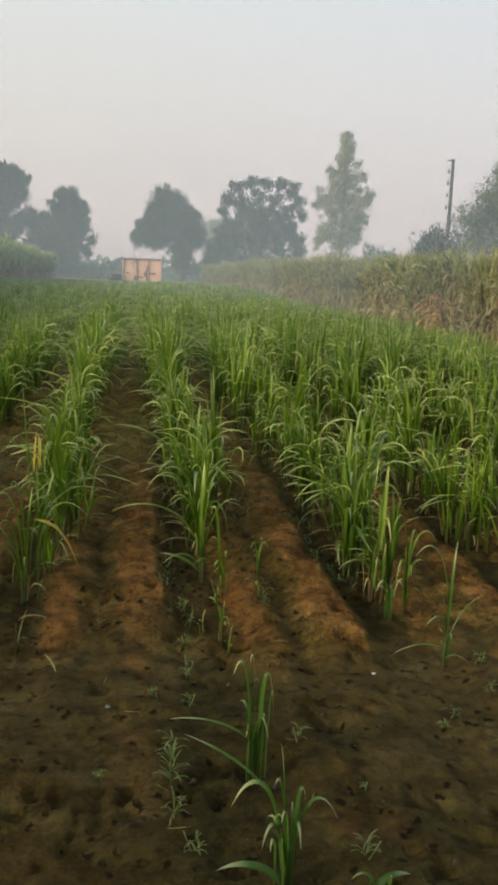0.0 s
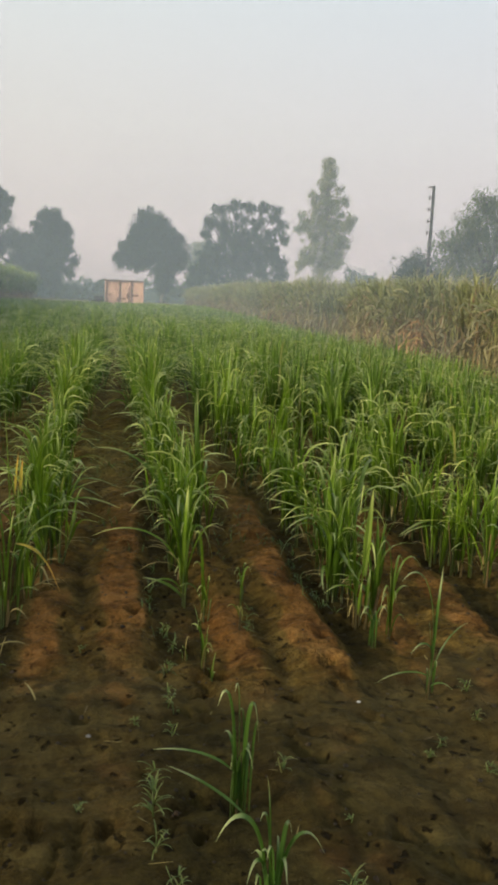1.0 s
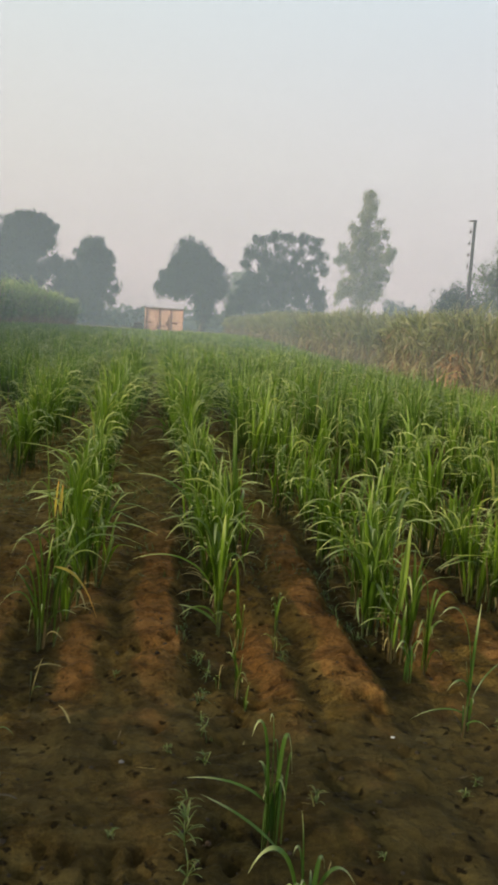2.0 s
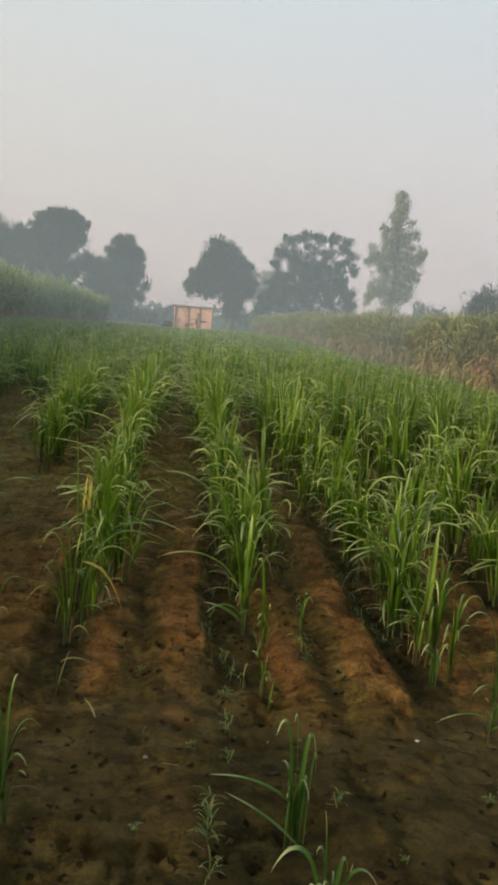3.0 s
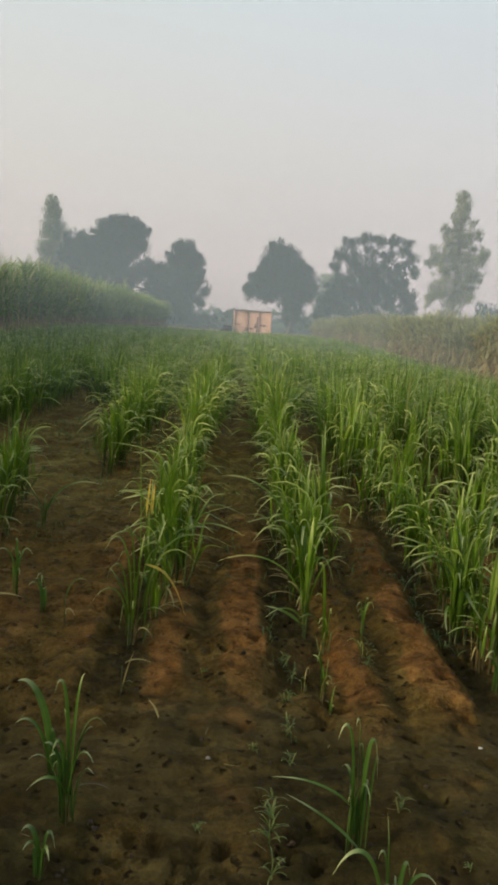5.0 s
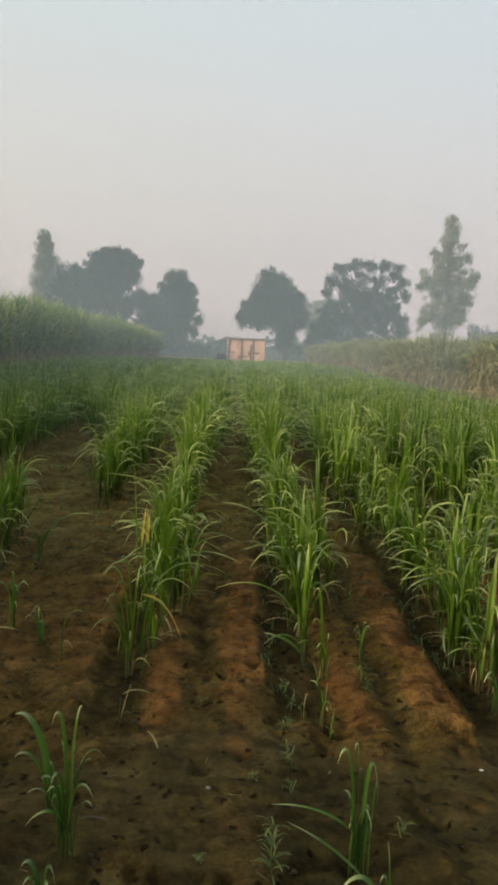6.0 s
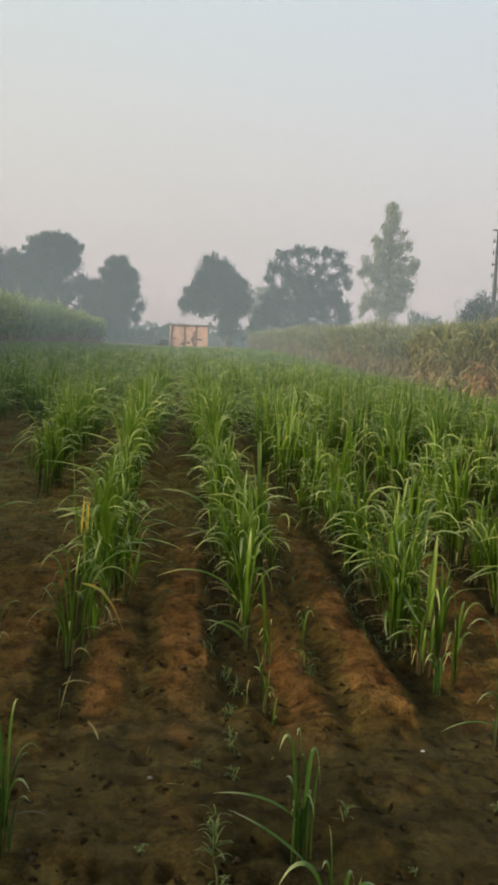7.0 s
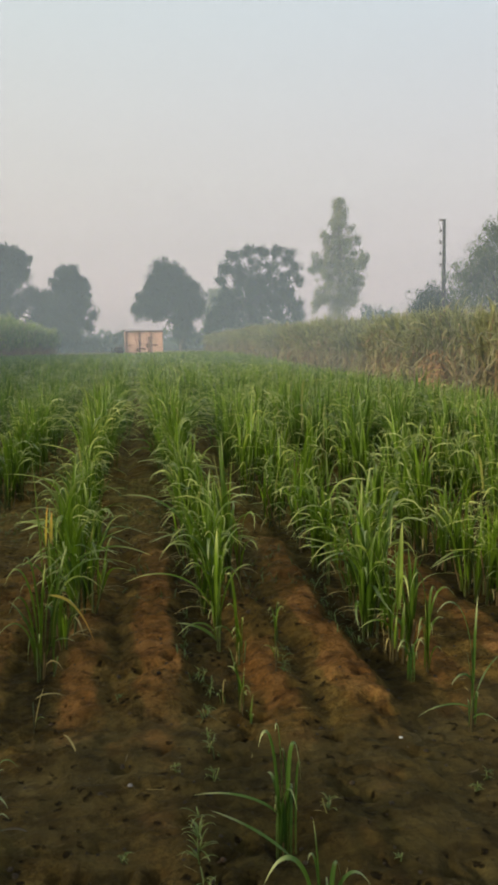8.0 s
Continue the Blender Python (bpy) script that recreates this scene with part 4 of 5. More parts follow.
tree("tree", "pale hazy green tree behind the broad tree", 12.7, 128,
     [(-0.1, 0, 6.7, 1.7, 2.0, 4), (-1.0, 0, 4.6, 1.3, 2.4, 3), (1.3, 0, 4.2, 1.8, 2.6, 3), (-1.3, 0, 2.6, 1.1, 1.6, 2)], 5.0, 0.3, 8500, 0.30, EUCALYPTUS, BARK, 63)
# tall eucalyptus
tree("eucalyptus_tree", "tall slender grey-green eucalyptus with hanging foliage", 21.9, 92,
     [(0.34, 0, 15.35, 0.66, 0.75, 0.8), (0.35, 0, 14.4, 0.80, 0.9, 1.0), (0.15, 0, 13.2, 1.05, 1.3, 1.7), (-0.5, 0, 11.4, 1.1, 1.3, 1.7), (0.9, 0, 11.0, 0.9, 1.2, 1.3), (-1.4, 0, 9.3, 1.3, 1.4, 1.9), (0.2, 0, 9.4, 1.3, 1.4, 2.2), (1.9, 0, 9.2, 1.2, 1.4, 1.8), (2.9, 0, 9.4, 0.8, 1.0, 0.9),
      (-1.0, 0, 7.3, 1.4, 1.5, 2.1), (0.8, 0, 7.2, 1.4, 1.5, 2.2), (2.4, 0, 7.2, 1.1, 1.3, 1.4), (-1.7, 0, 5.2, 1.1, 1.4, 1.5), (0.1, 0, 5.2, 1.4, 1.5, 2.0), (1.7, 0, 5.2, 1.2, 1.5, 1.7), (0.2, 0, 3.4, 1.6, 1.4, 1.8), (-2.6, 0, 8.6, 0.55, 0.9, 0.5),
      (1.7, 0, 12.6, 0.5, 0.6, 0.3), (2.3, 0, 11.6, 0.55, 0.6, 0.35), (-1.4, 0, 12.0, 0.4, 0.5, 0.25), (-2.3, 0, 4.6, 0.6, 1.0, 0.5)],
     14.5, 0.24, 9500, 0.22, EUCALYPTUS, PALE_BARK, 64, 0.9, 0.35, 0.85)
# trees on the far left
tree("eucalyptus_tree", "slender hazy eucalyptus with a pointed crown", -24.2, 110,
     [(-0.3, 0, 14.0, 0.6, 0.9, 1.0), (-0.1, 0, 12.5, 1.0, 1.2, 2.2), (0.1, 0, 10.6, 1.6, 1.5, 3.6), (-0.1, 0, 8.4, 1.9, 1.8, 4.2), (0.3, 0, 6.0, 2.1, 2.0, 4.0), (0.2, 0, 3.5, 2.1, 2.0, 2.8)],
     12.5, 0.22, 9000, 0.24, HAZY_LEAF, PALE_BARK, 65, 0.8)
tree("tree", "dark round tree merging with its neighbour", -20.2, 109,
     [(0.0, 0, 8.9, 1.6, 1.6, 2.6), (-1.7, 0, 8.8, 1.2, 1.4, 1.8), (0.6, 0, 6.2, 2.4, 2.2, 4), (-1.5, 0, 6.0, 1.8, 2.4, 3.4), (-0.8, 0, 3.4, 2.6, 2.2, 4), (1.6, 0, 8.6, 1.4, 1.6, 2)], 5.5, 0.30, 14000, 0.28, TREE_DARK, BARK, 66)
tree("tree", "large dark tree with a domed crown", -15.2, 106,
     [(0.7, 0, 11.6, 1.4, 1.2, 2.2), (-0.6, 0, 11.5, 1.2, 1.0, 1.6), (2.3, 0, 11.0, 1.1, 1.1, 1.5), (-1.8, 0, 10.9, 1.4, 1.2, 2), (0.2, 0, 8.8, 2.7, 1.9, 5), (2.4, 0, 9.3, 1.0, 1.1, 1.2), (-2.8, 0, 8.6, 1.6, 1.8, 2.6), (0.0, 0, 5.4, 3.3, 2.5, 6), (3.2, 0, 6.5, 1.4, 1.4, 1.8),
      (4.5, 0, 5.9, 1.4, 1.5, 1.8), (0.0, 0, 2.8, 3.3, 2.0, 4), (4.3, 0, 3.2, 1.7, 1.9, 2.4), (6.1, 0.6, 4.4, 1.1, 1.9, 1.6), (6.3, 0.6, 2.2, 1.3, 1.5, 1.6), (-4.4, 0, 9.0, 1.1, 1.3, 1.2), (-1.4, 0, 9.6, 1.6, 1.4, 2), (1.4, 0, 9.9, 1.4, 1.2, 1.8), (-3.4, 0, 6.4, 1.8, 1.8, 2.4), (-1.0, 0, 7.2, 2.4, 1.5, 3)], 7.0, 0.40, 27000, 0.28, TREE_DARK, BARK, 67)
tree("tree", "round dark tree at the end of the tree line", -7.2, 105,
     [(-0.3, 0, 9.0, 1.6, 1.15, 2.4), (1.1, 0, 7.8, 1.2, 1.3, 2.2), (-1.2, 0, 7.6, 1.1, 1.2, 1.8), (0.1, 0, 7.8, 1.4, 1.4, 2.4), (1.2, 0, 6.0, 1.3, 1.6, 2.4), (-0.9, 0, 5.6, 1.9, 1.9, 4), (0.2, 0, 3.6, 1.6, 1.7, 3), (0.2, 0, 1.9, 1.1, 1.4, 2), (2.5, 0, 4.2, 0.5, 0.5, 0.4), (-2.6, 0.5, 5.4, 1.4, 2.1, 2.2), (-2.2, 0.5, 3.0, 1.6, 1.7, 1.6), (1.9, 0, 3.0, 0.6, 0.6, 0.5)], 5.5, 0.34, 17000, 0.27, TREE_DARK, BARK, 68)
# trees behind the ripe cane
tree("tree", "leafy tree rising behind the ripe cane", 25.0, 56,
     [(0.4, 0, 6.9, 2.3, 1.7, 4), (-1.6, 0, 6.3, 1.1, 1.2, 1.4), (-2.5, 0, 4.9, 1.5, 1.3, 2), (-0.6, 0, 4.4, 2.4, 1.9, 4), (2.2, 0, 5.2, 2.4, 2.4, 4), (-2.0, 0, 2.6, 2.6, 1.6, 3), (-0.7, 0, 7.9, 0.8, 0.8, 0.8)], 4.5, 0.24, 12500, 0.17, TREE_HAZED, BARK, 69)
tree("tree", "small rounded bushy tree behind the cane", 21.6, 61,
     [(-0.2, 0, 3.7, 1.2, 1.2, 3), (0.8, 0, 3.0, 1.3, 1.4, 3), (-0.9, 0, 2.6, 1.2, 1.5, 2)], 2.8, 0.16, 5000, 0.17, TREE_DARK, BARK, 70)
tree("tree", "low distant dark tree", 39.4, 140,
     [(-0.4, 0, 4.4, 1.7, 1.5, 3), (2.0, 0, 4.0, 1.8, 1.3, 3), (-1.0, 0, 2.6, 2.2, 1.9, 3), (2.2, 0, 2.4, 2.2, 1.9, 3)], 3.5, 0.25, 5000, 0.30, TREE_DARK, BARK, 71)


def hedge(label, x0, x1, y, height, seed, mat):
    """A long uneven line of scrub."""
    rng = np.random.default_rng(seed)
    count = int(abs(x1 - x0) * (60 if y > 150 else 150))
    x = rng.uniform(x0, x1, count)
    top = height * (0.8 + 0.3 * value_noise(x * 0.45, x * 0 + 1.7, seed) + 0.16 * value_noise(x * 1.6, x * 0, seed + 1))
    z = top * rng.random(count) ** 0.7
    c = np.stack([x, y + rng.uniform(-1.2, 1.2, count), z], -1)
    head = rng.uniform(0, 2 * math.pi, count)
    v, q, u = ribbons(c, head, (y / 100) * rng.uniform(0.25, 0.5, count), (y / 100) * rng.uniform(0.16, 0.3, count), np.clip(rng.normal(0.9, 0.6, count), 0, 2.5), rng.uniform(0.1, 0.8, count), np.ones(count), segs=2, folded=False)
    v[:, 2] = np.maximum(v[:, 2], 0.0)
    tagged(new("scrub_hedge", mesh_from("scrub_hedge", v, q, mat, u)), label, "hedge", kind="stuff")


hedge("low dark scrub along the end of the field", -34, 0.5, 101, 2.3, 81, TREE_DARK)
hedge("low hazy scrub beyond the hut", 5.5, 34, 112, 2.2, 82, TREE_HAZED)
hedge("distant line of hazy scrub on the horizon", -75, 100, 190, 3.2, 83, TREE_HAZED)


# ---- hut ----
def box_bm(bm, x0, x1, y0, y1, z0, z1):
    vs = [bm.verts.new(c) for c in ((x0, y0, z0), (x1, y0, z0), (x1, y1, z0), (x0, y1, z0), (x0, y0, z1), (x1, y0, z1), (x1, y1, z1), (x0, y1, z1))]
    for f in ((3, 2, 1, 0), (4, 5, 6, 7), (0, 1, 5, 4), (1, 2, 6, 5), (2, 3, 7, 6), (3, 0, 4, 7)):
        bm.faces.new([vs[k] for k in f])
    return bm


def soft_box(x0, x1, y0, y1, z0, z1, edge=0.02):
    bm = box_bm(bmesh.new(), x0, x1, y0, y1, z0, z1)
    bmesh.ops.bevel(bm, geom=bm.edges[:], offset=edge, segments=1, affect="EDGES")
    return bm


def build_hut():
    hut = new("brick_hut")
    hut.location = (0.69, 62, 0)
    w, d, h, t = 1.36, 2.2, 1.93, 0.2
    part("wall", soft_box(-w, w, 0, t, 0, h), PLASTER, hut, "salmon plaster front wall, stained")
    part("wall", soft_box(-w, -w + t, t + 0.003, d, 0, h), PLASTER, hut)
    part("wall", soft_box(w - t, w, t + 0.003, d, 0, h), DARK_BRICK, hut)
    part("wall", soft_box(-w + t + 0.003, w - t - 0.003, d - t, d, 0, h), DARK_BRICK, hut)
    for x in (-w + 0.07, -0.36, 0.45, w - 0.07):
        part("pilaster", soft_box(x - 0.042, x + 0.042, -0.06, -0.003, 0, h - 0.003), STAINED if abs(x) < 1 else PLASTER, hut, "stained pilaster")
    # bare brick where the plaster has come away
    for x, z, rw, rh, seed in ((0.30, 0.98, 0.17, 0.24, 1), (0.38, 0.62, 0.12, 0.20, 2), (0.76, 0.98, 0.22, 0.085, 3), (-0.42, 0.66, 0.13, 0.12, 4), (-1.02, 0.98, 0.16, 0.05, 5), (0.36, 1.35, 0.07, 0.22, 6), (-0.05, 0.72, 0.18, 0.06, 7)):
        patch = bmesh.new()
        rim = []
        for k in range(18):
            a = 2 * math.pi * k / 18
            r = 1 + 0.45 * noise.noise(Vector((math.cos(a) * 1.4, math.sin(a) * 1.4, seed * 3.7)))
            rim.append(patch.verts.new((x + rw * r * math.cos(a), -0.004, z + rh * r * math.sin(a))))
        face = patch.faces.new(rim[::-1])
        for v in bmesh.ops.extrude_face_region(patch, geom=[face])["geom"]:
            if isinstance(v, bmesh.types.BMVert):
                v.co.y -= 0.008
        part("bare_patch", patch, BARE_BRICK, hut, "dark bare patch of fallen plaster")
    roof = part("roof", soft_box(-w - 0.05, w + 0.05, -0.12, d + 0.12, h, h + 0.07), ROOF_SLAB, hut, "flat weathered roof slab")
    part("coping", soft_box(-w - 0.03, w + 0.03, d - 0.1, d + 0.1, h + 0.073, h + 0.12), ROOF_SLAB, roof)
    return tagged(hut, "small flat-roofed hut with stained salmon plaster walls", "hut")


build_hut()


def build_wood_pile():
    pile = new("wood_pile")
    pile.location = (-1.14, 62.3, 0)
    rng = np.random.default_rng(5)
    for k in range(26):
        row = k % 6
        z = 0.10 + 0.145 * row
        y = (k // 6) * 0.20 - 0.35
        half = 0.46 - 0.045 * row + rng.normal(0, 0.05)
        mid = rng.normal(0.02, 0.05)
        v, q, u = tubes(np.array([[mid - half, y + rng.normal(0, 0.03), z + rng.normal(0, 0.02)]]), np.array([[mid + half, y + rng.normal(0, 0.05), z + rng.normal(0, 0.05)]]), np.array([rng.uniform(0.07, 0.10)]), np.array([rng.uniform(0.055, 0.085)]), 7, 2)
        part("log", mesh_from("log", v, q, OLD_WOOD, u), OLD_WOOD, pile)
    return tagged(pile, "dark stack of old logs beside the hut", "wood pile")


build_wood_pile()


# ---- electricity pole ----
def build_pole():
    pole = new("electricity_pole")
    pole.location = (16.55, 45, 0)
    bm = bmesh.new()
    low = [bm.verts.new((sx * 0.10, sy * 0.09, -0.3)) for sx, sy in ((-1, -1), (1, -1), (1, 1), (-1, 1))]
    top = [bm.verts.new((sx * 0.065, sy * 0.06, 7.46)) for sx, sy in ((-1, -1), (1, -1), (1, 1), (-1, 1))]
    bm.faces.new(low[::-1])
    bm.faces.new(top)
    for k in range(4):
        bm.faces.new((low[k], low[(k + 1) % 4], top[(k + 1) % 4], top[k]))
    bmesh.ops.bevel(bm, geom=bm.edges[:], offset=0.015, segments=1, affect="EDGES")
    part("shaft", bm, CONCRETE, pole, "tapered square concrete shaft")
    part("bracket", soft_box(-0.30, 0.09, -0.04, 0.04, 7.36, 7.44, 0.008), STEEL, pole, "short steel top bracket")
    for z in (6.85, 6.25, 5.65, 5.05):
        arm = part("insulator_arm", soft_box(-0.24, -0.07, -0.025, 0.025, z - 0.025, z + 0.025, 0.006), STEEL, pole)
        v, q, u = tubes(np.array([[-0.21, 0, z - 0.10]]), np.array([[-0.21, 0, z + 0.12]]), np.array([0.05]), np.array([0.036]), 8, 3)
        part("insulator", mesh_from("insulator", v, q, PORCELAIN, u), PORCELAIN, arm, "brown porcelain insulator")
    v, q, u = tubes(np.array([[-0.29, 0, 7.40]]), np.array([[-0.21, 0, 6.98]]), np.array([0.008]), np.array([0.008]), 5, 6, np.array([[-0.08, 0, 0]]))
    part("jumper_wire", mesh_from("jumper_wire", v, q, STEEL, u), STEEL, pole)
    return tagged(pole, "weathered concrete electricity pole with side insulators", "utility pole")


build_pole()


# ---- foreground plants ----
def arch(foot, heading, reach, top, drop, width, mat, roll=0.7, segs=16, bow=1.0):
    """One cane leaf: it climbs from its foot to the given height, arches over and ends at its reach, hanging by the drop; with no bow it is straight."""
    s = np.linspace(0, 1, segs + 1)
    a, b, c = 3 * s * (1 - s) ** 2, 3 * s * s * (1 - s), s ** 3
    out = reach * ((0.33 - 0.29 * bow) * a + (0.67 - 0.12 * bow) * b + c)
    rise = top - foot[2]
    lift = rise * ((0.33 + 0.52 * bow) * a + (0.67 + 0.51 * bow) * b + c) - drop * c
    way = np.array([math.cos(radians(heading)), math.sin(radians(heading)), 0.0])
    side = np.array([-way[1], way[0], 0.0])
    spine = np.array(foot)[None] + way[None] * out[:, None] + np.array([0, 0, 1.0])[None] * lift[:, None]
    along = np.gradient(spine, axis=0)
    along /= np.linalg.norm(along, axis=1, keepdims=True)
    normal = np.cross(along, side[None])
    turn = roll * (1 - 0.5 * s) * (1 if way[0] > 0 else -1)
    across = side[None] * np.cos(turn)[:, None] + normal * np.sin(turn)[:, None]
    crease = normal * np.cos(turn)[:, None] - side[None] * np.sin(turn)[:, None]
    half = 0.5 * width * np.minimum(1, 0.5 + 1.8 * s) * np.clip(1 - s ** 3.2, 0.04, 1)
    cols = [spine + across * half[:, None] + crease * (0.4 * half)[:, None], spine, spine - across * half[:, None] + crease * (0.4 * half)[:, None]]
    verts = np.stack(cols, 1).reshape(-1, 3)
    uv = np.stack([np.tile([0.0, 0.5, 1.0], segs + 1), np.repeat(s, 3)], -1)
    quads = np.array([(3 * j + k, 3 * j + k + 1, 3 * j + k + 4, 3 * j + k + 3) for j in range(segs) for k in range(2)])
    return mesh_from("leaf", verts, quads, mat, uv)


def stray_cane(x, y, leaves, filler, seed, stem=0.06, stem_r=0.005, stem_mat=STALK, label="small young sugarcane plant growing on the bare headland", mat=STRAY_SHADED, stems=1):
    """A single plant: short stems, its long leaves (foot x, y, z, heading, reach, top, drop, width, bow, and a colour of its own if it has one) and some short upright filler blades (count, height)."""
    rng = np.random.default_rng(seed)
    plant = new("sugarcane_plant")
    plant.location = (x, y, settle(x, y))
    feet = []
    for k in range(stems):
        sx, sy = (0.0, 0.0) if k == 0 else rng.normal(0, 0.026, 2)
        feet.append((sx, sy))
        tube = tubes(np.array([[sx, sy, -0.03]]), np.array([[sx * 1.6 + 0.004, sy * 1.3, stem * (1.0 if k == 0 else rng.uniform(0.7, 1.2))]]), np.array([stem_r]), np.array([stem_r * 0.6]), 6, 3)
        part("stalk", mesh_from("stalk", *tube[:2], stem_mat, tube[2]), stem_mat, plant)
    for fx, fy, fz, heading, reach, top, drop, width, bow, *own in leaves:
        tint = own[0] if own else mat
        if stems > 1 and tint is mat:
            sx, sy = feet[int(rng.integers(stems))]
            fx, fy, fz = 0.4 * fx + sx, fy + sy, fz + rng.uniform(0, 0.22) * min(top - fz, 0.35)
        part("leaf", arch((fx, fy, fz), heading, reach, top, drop, width * 0.82, tint, rng.uniform(0.4, 0.9), 16, bow), tint, plant)
    for _ in range(filler[0]):
        tall = filler[1] * rng.uniform(0.5, 1.0)
        sx, sy = feet[int(rng.integers(stems))]
        foot = (sx + rng.normal(0, 0.010), sy + rng.normal(0, 0.010), rng.uniform(0, 0.3 if stems == 1 else 0.9) * stem)
        part("leaf", arch(foot, rng.uniform(0, 360), tall * rng.uniform(0.05, 0.45), tall, tall * rng.choice((0.0, 0.15, 0.30)), rng.uniform(0.009, 0.015), mat, rng.uniform(0.2, 1.2), 10), mat, plant)
    return tagged(plant, label, "sugarcane", "stray young sugarcane")


# two stray plants on the middle row
stray_cane(0.355, 2.265, [
    (-0.008, 0.0, 0.02, 180, 0.055, 0.385, 0.035, 0.018, 1.1), (0.004, 0.01, 0.02, 200, 0.02, 0.400, 0.01, 0.017, 1.0), (0.018, 0.0, 0.02, 5, 0.040, 0.365, 0.13, 0.020, 1.2),
    (-0.005, 0.0, 0.14, 178, 0.24, 0.240, 0.02, 0.011, 0.5), (0.03, -0.03, 0.02, 184, 0.235, 0.203, 0.0, 0.013, 0.2), (0.02, 0.01, 0.02, 170, 0.02, 0.33, 0.02, 0.012, 1.0), (0.04, 0.0, 0.02, 10, 0.02, 0.30, 0.03, 0.012, 1.0)], (10, 0.28), 201)
stray_cane(0.375, 1.83, [
    (-0.01, 0.0, 0.04, 178, 0.125, 0.315, 0.075, 0.022, 1.1), (0.02, 0.01, 0.06, 0, 0.11, 0.27, 0.08, 0.013, 1.0), (0.0, 0.0, 0.02, 165, 0.02, 0.40, 0.0, 0.008, 0.5), (0.0, -0.01, 0.01, 186, 0.17, 0.125, 0.03, 0.026, 0.6),
    (-0.01, 0.0, 0.03, 190, 0.05, 0.20, 0.07, 0.017, 1.2), (0.02, 0.0, 0.02, 20, 0.03, 0.28, 0.04, 0.016, 1.1), (0.0, 0.01, 0.02, 175, 0.03, 0.30, 0.02, 0.016, 1.0)], (9, 0.26), 202, 0.08, 0.007)
stray_cane(0.60, 1.80, [(0.0, 0.0, 0.0, 12, 0.10, 0.045, 0.02, 0.022, 0.8), (0.0, 0.0, 0.0, 170, 0.06, 0.06, 0.03, 0.012, 0.9)], (2, 0.06), 219, 0.02)
# thin plant with a brown foot
stray_cane(1.19, 2.95, [
    (0.004, 0.0, 0.10, 15, 0.02, 0.53, 0.0, 0.015, 0.2), (0.0, 0.0, 0.02, 165, 0.06, 0.11, 0.0, 0.007, 0.3, SHEATH), (0.0, 0.0, 0.02, 20, 0.05, 0.10, 0.01, 0.007, 0.4, SHEATH), (0.0, 0.0, 0.02, 60, 0.03, 0.12, 0.0, 0.009, 0.2, SHEATH), (0.005, 0.0, 0.21, 178, 0.141, 0.520, 0.05, 0.014, 1.0), (0.007, 0.0, 0.17, 182, 0.088, 0.246, 0.055, 0.013, 1.0), (0.002, 0.0, 0.09, 175, 0.207, 0.132, 0.065, 0.009, 0.8),
    (0.012, 0.0, 0.12, 4, 0.135, 0.309, 0.0, 0.008, 0.5), (0.01, 0.0, 0.10, 170, 0.028, 0.323, 0.0, 0.010, 0.2), (0.0, 0.0, 0.04, 350, 0.10, 0.09, 0.05, 0.008, 0.8)], (2, 0.20), 203, 0.13, 0.0075, SHEATH, "thin young sugarcane plant with a brown sheathed foot")
stray_cane(-0.475, 2.31, [
    (0.01, 0.0, 0.10, 10, 0.03, 0.47, 0.0, 0.018, 0.7), (0.0, 0.0, 0.10, 180, 0.045, 0.44, 0.03, 0.018, 1.1), (-0.01, 0.0, 0.09, 182, 0.04, 0.27, 0.06, 0.020, 1.2), (0.0, 0.0, 0.08, 186, 0.115, 0.17, 0.055, 0.018, 1.0), (0.01, 0.0, 0.10, 2, 0.10, 0.36, 0.05, 0.010, 0.9),
    (0.01, 0.0, 0.10, 8, 0.06, 0.33, 0.02, 0.013, 0.6), (0.0, 0.01, 0.08, 170, 0.02, 0.36, 0.0, 0.016, 0.6)], (7, 0.32), 204, 0.12, 0.005, SHEATH)
stray_cane(-0.57, 2.55, [
    (0.0, 0.0, 0.02, 180, 0.115, 0.34, 0.012, 0.034, 0.75), (-0.01, 0.0, 0.02, 182, 0.11, 0.225, 0.04, 0.020, 0.8)], (3, 0.18), 205)
stray_cane(-0.50, 2.08, [(0.0, 0.0, 0.01, 176, 0.05, 0.16, 0.02, 0.020, 1.0), (0.01, 0.0, 0.01, 10, 0.03, 0.15, 0.06, 0.018, 1.2)], (4, 0.13), 206)
stray_cane(-1.31, 5.65, [(0.0, 0.0, 0.0, 2, 0.38, 0.33, 0.0, 0.020, 1.0), (0.0, 0.0, 0.0, 20, 0.20, 0.24, 0.03, 0.014, 0.9), (0.0, 0.0, 0.0, 190, 0.16, 0.28, 0.08, 0.016, 1.0)], (4, 0.26), 220)
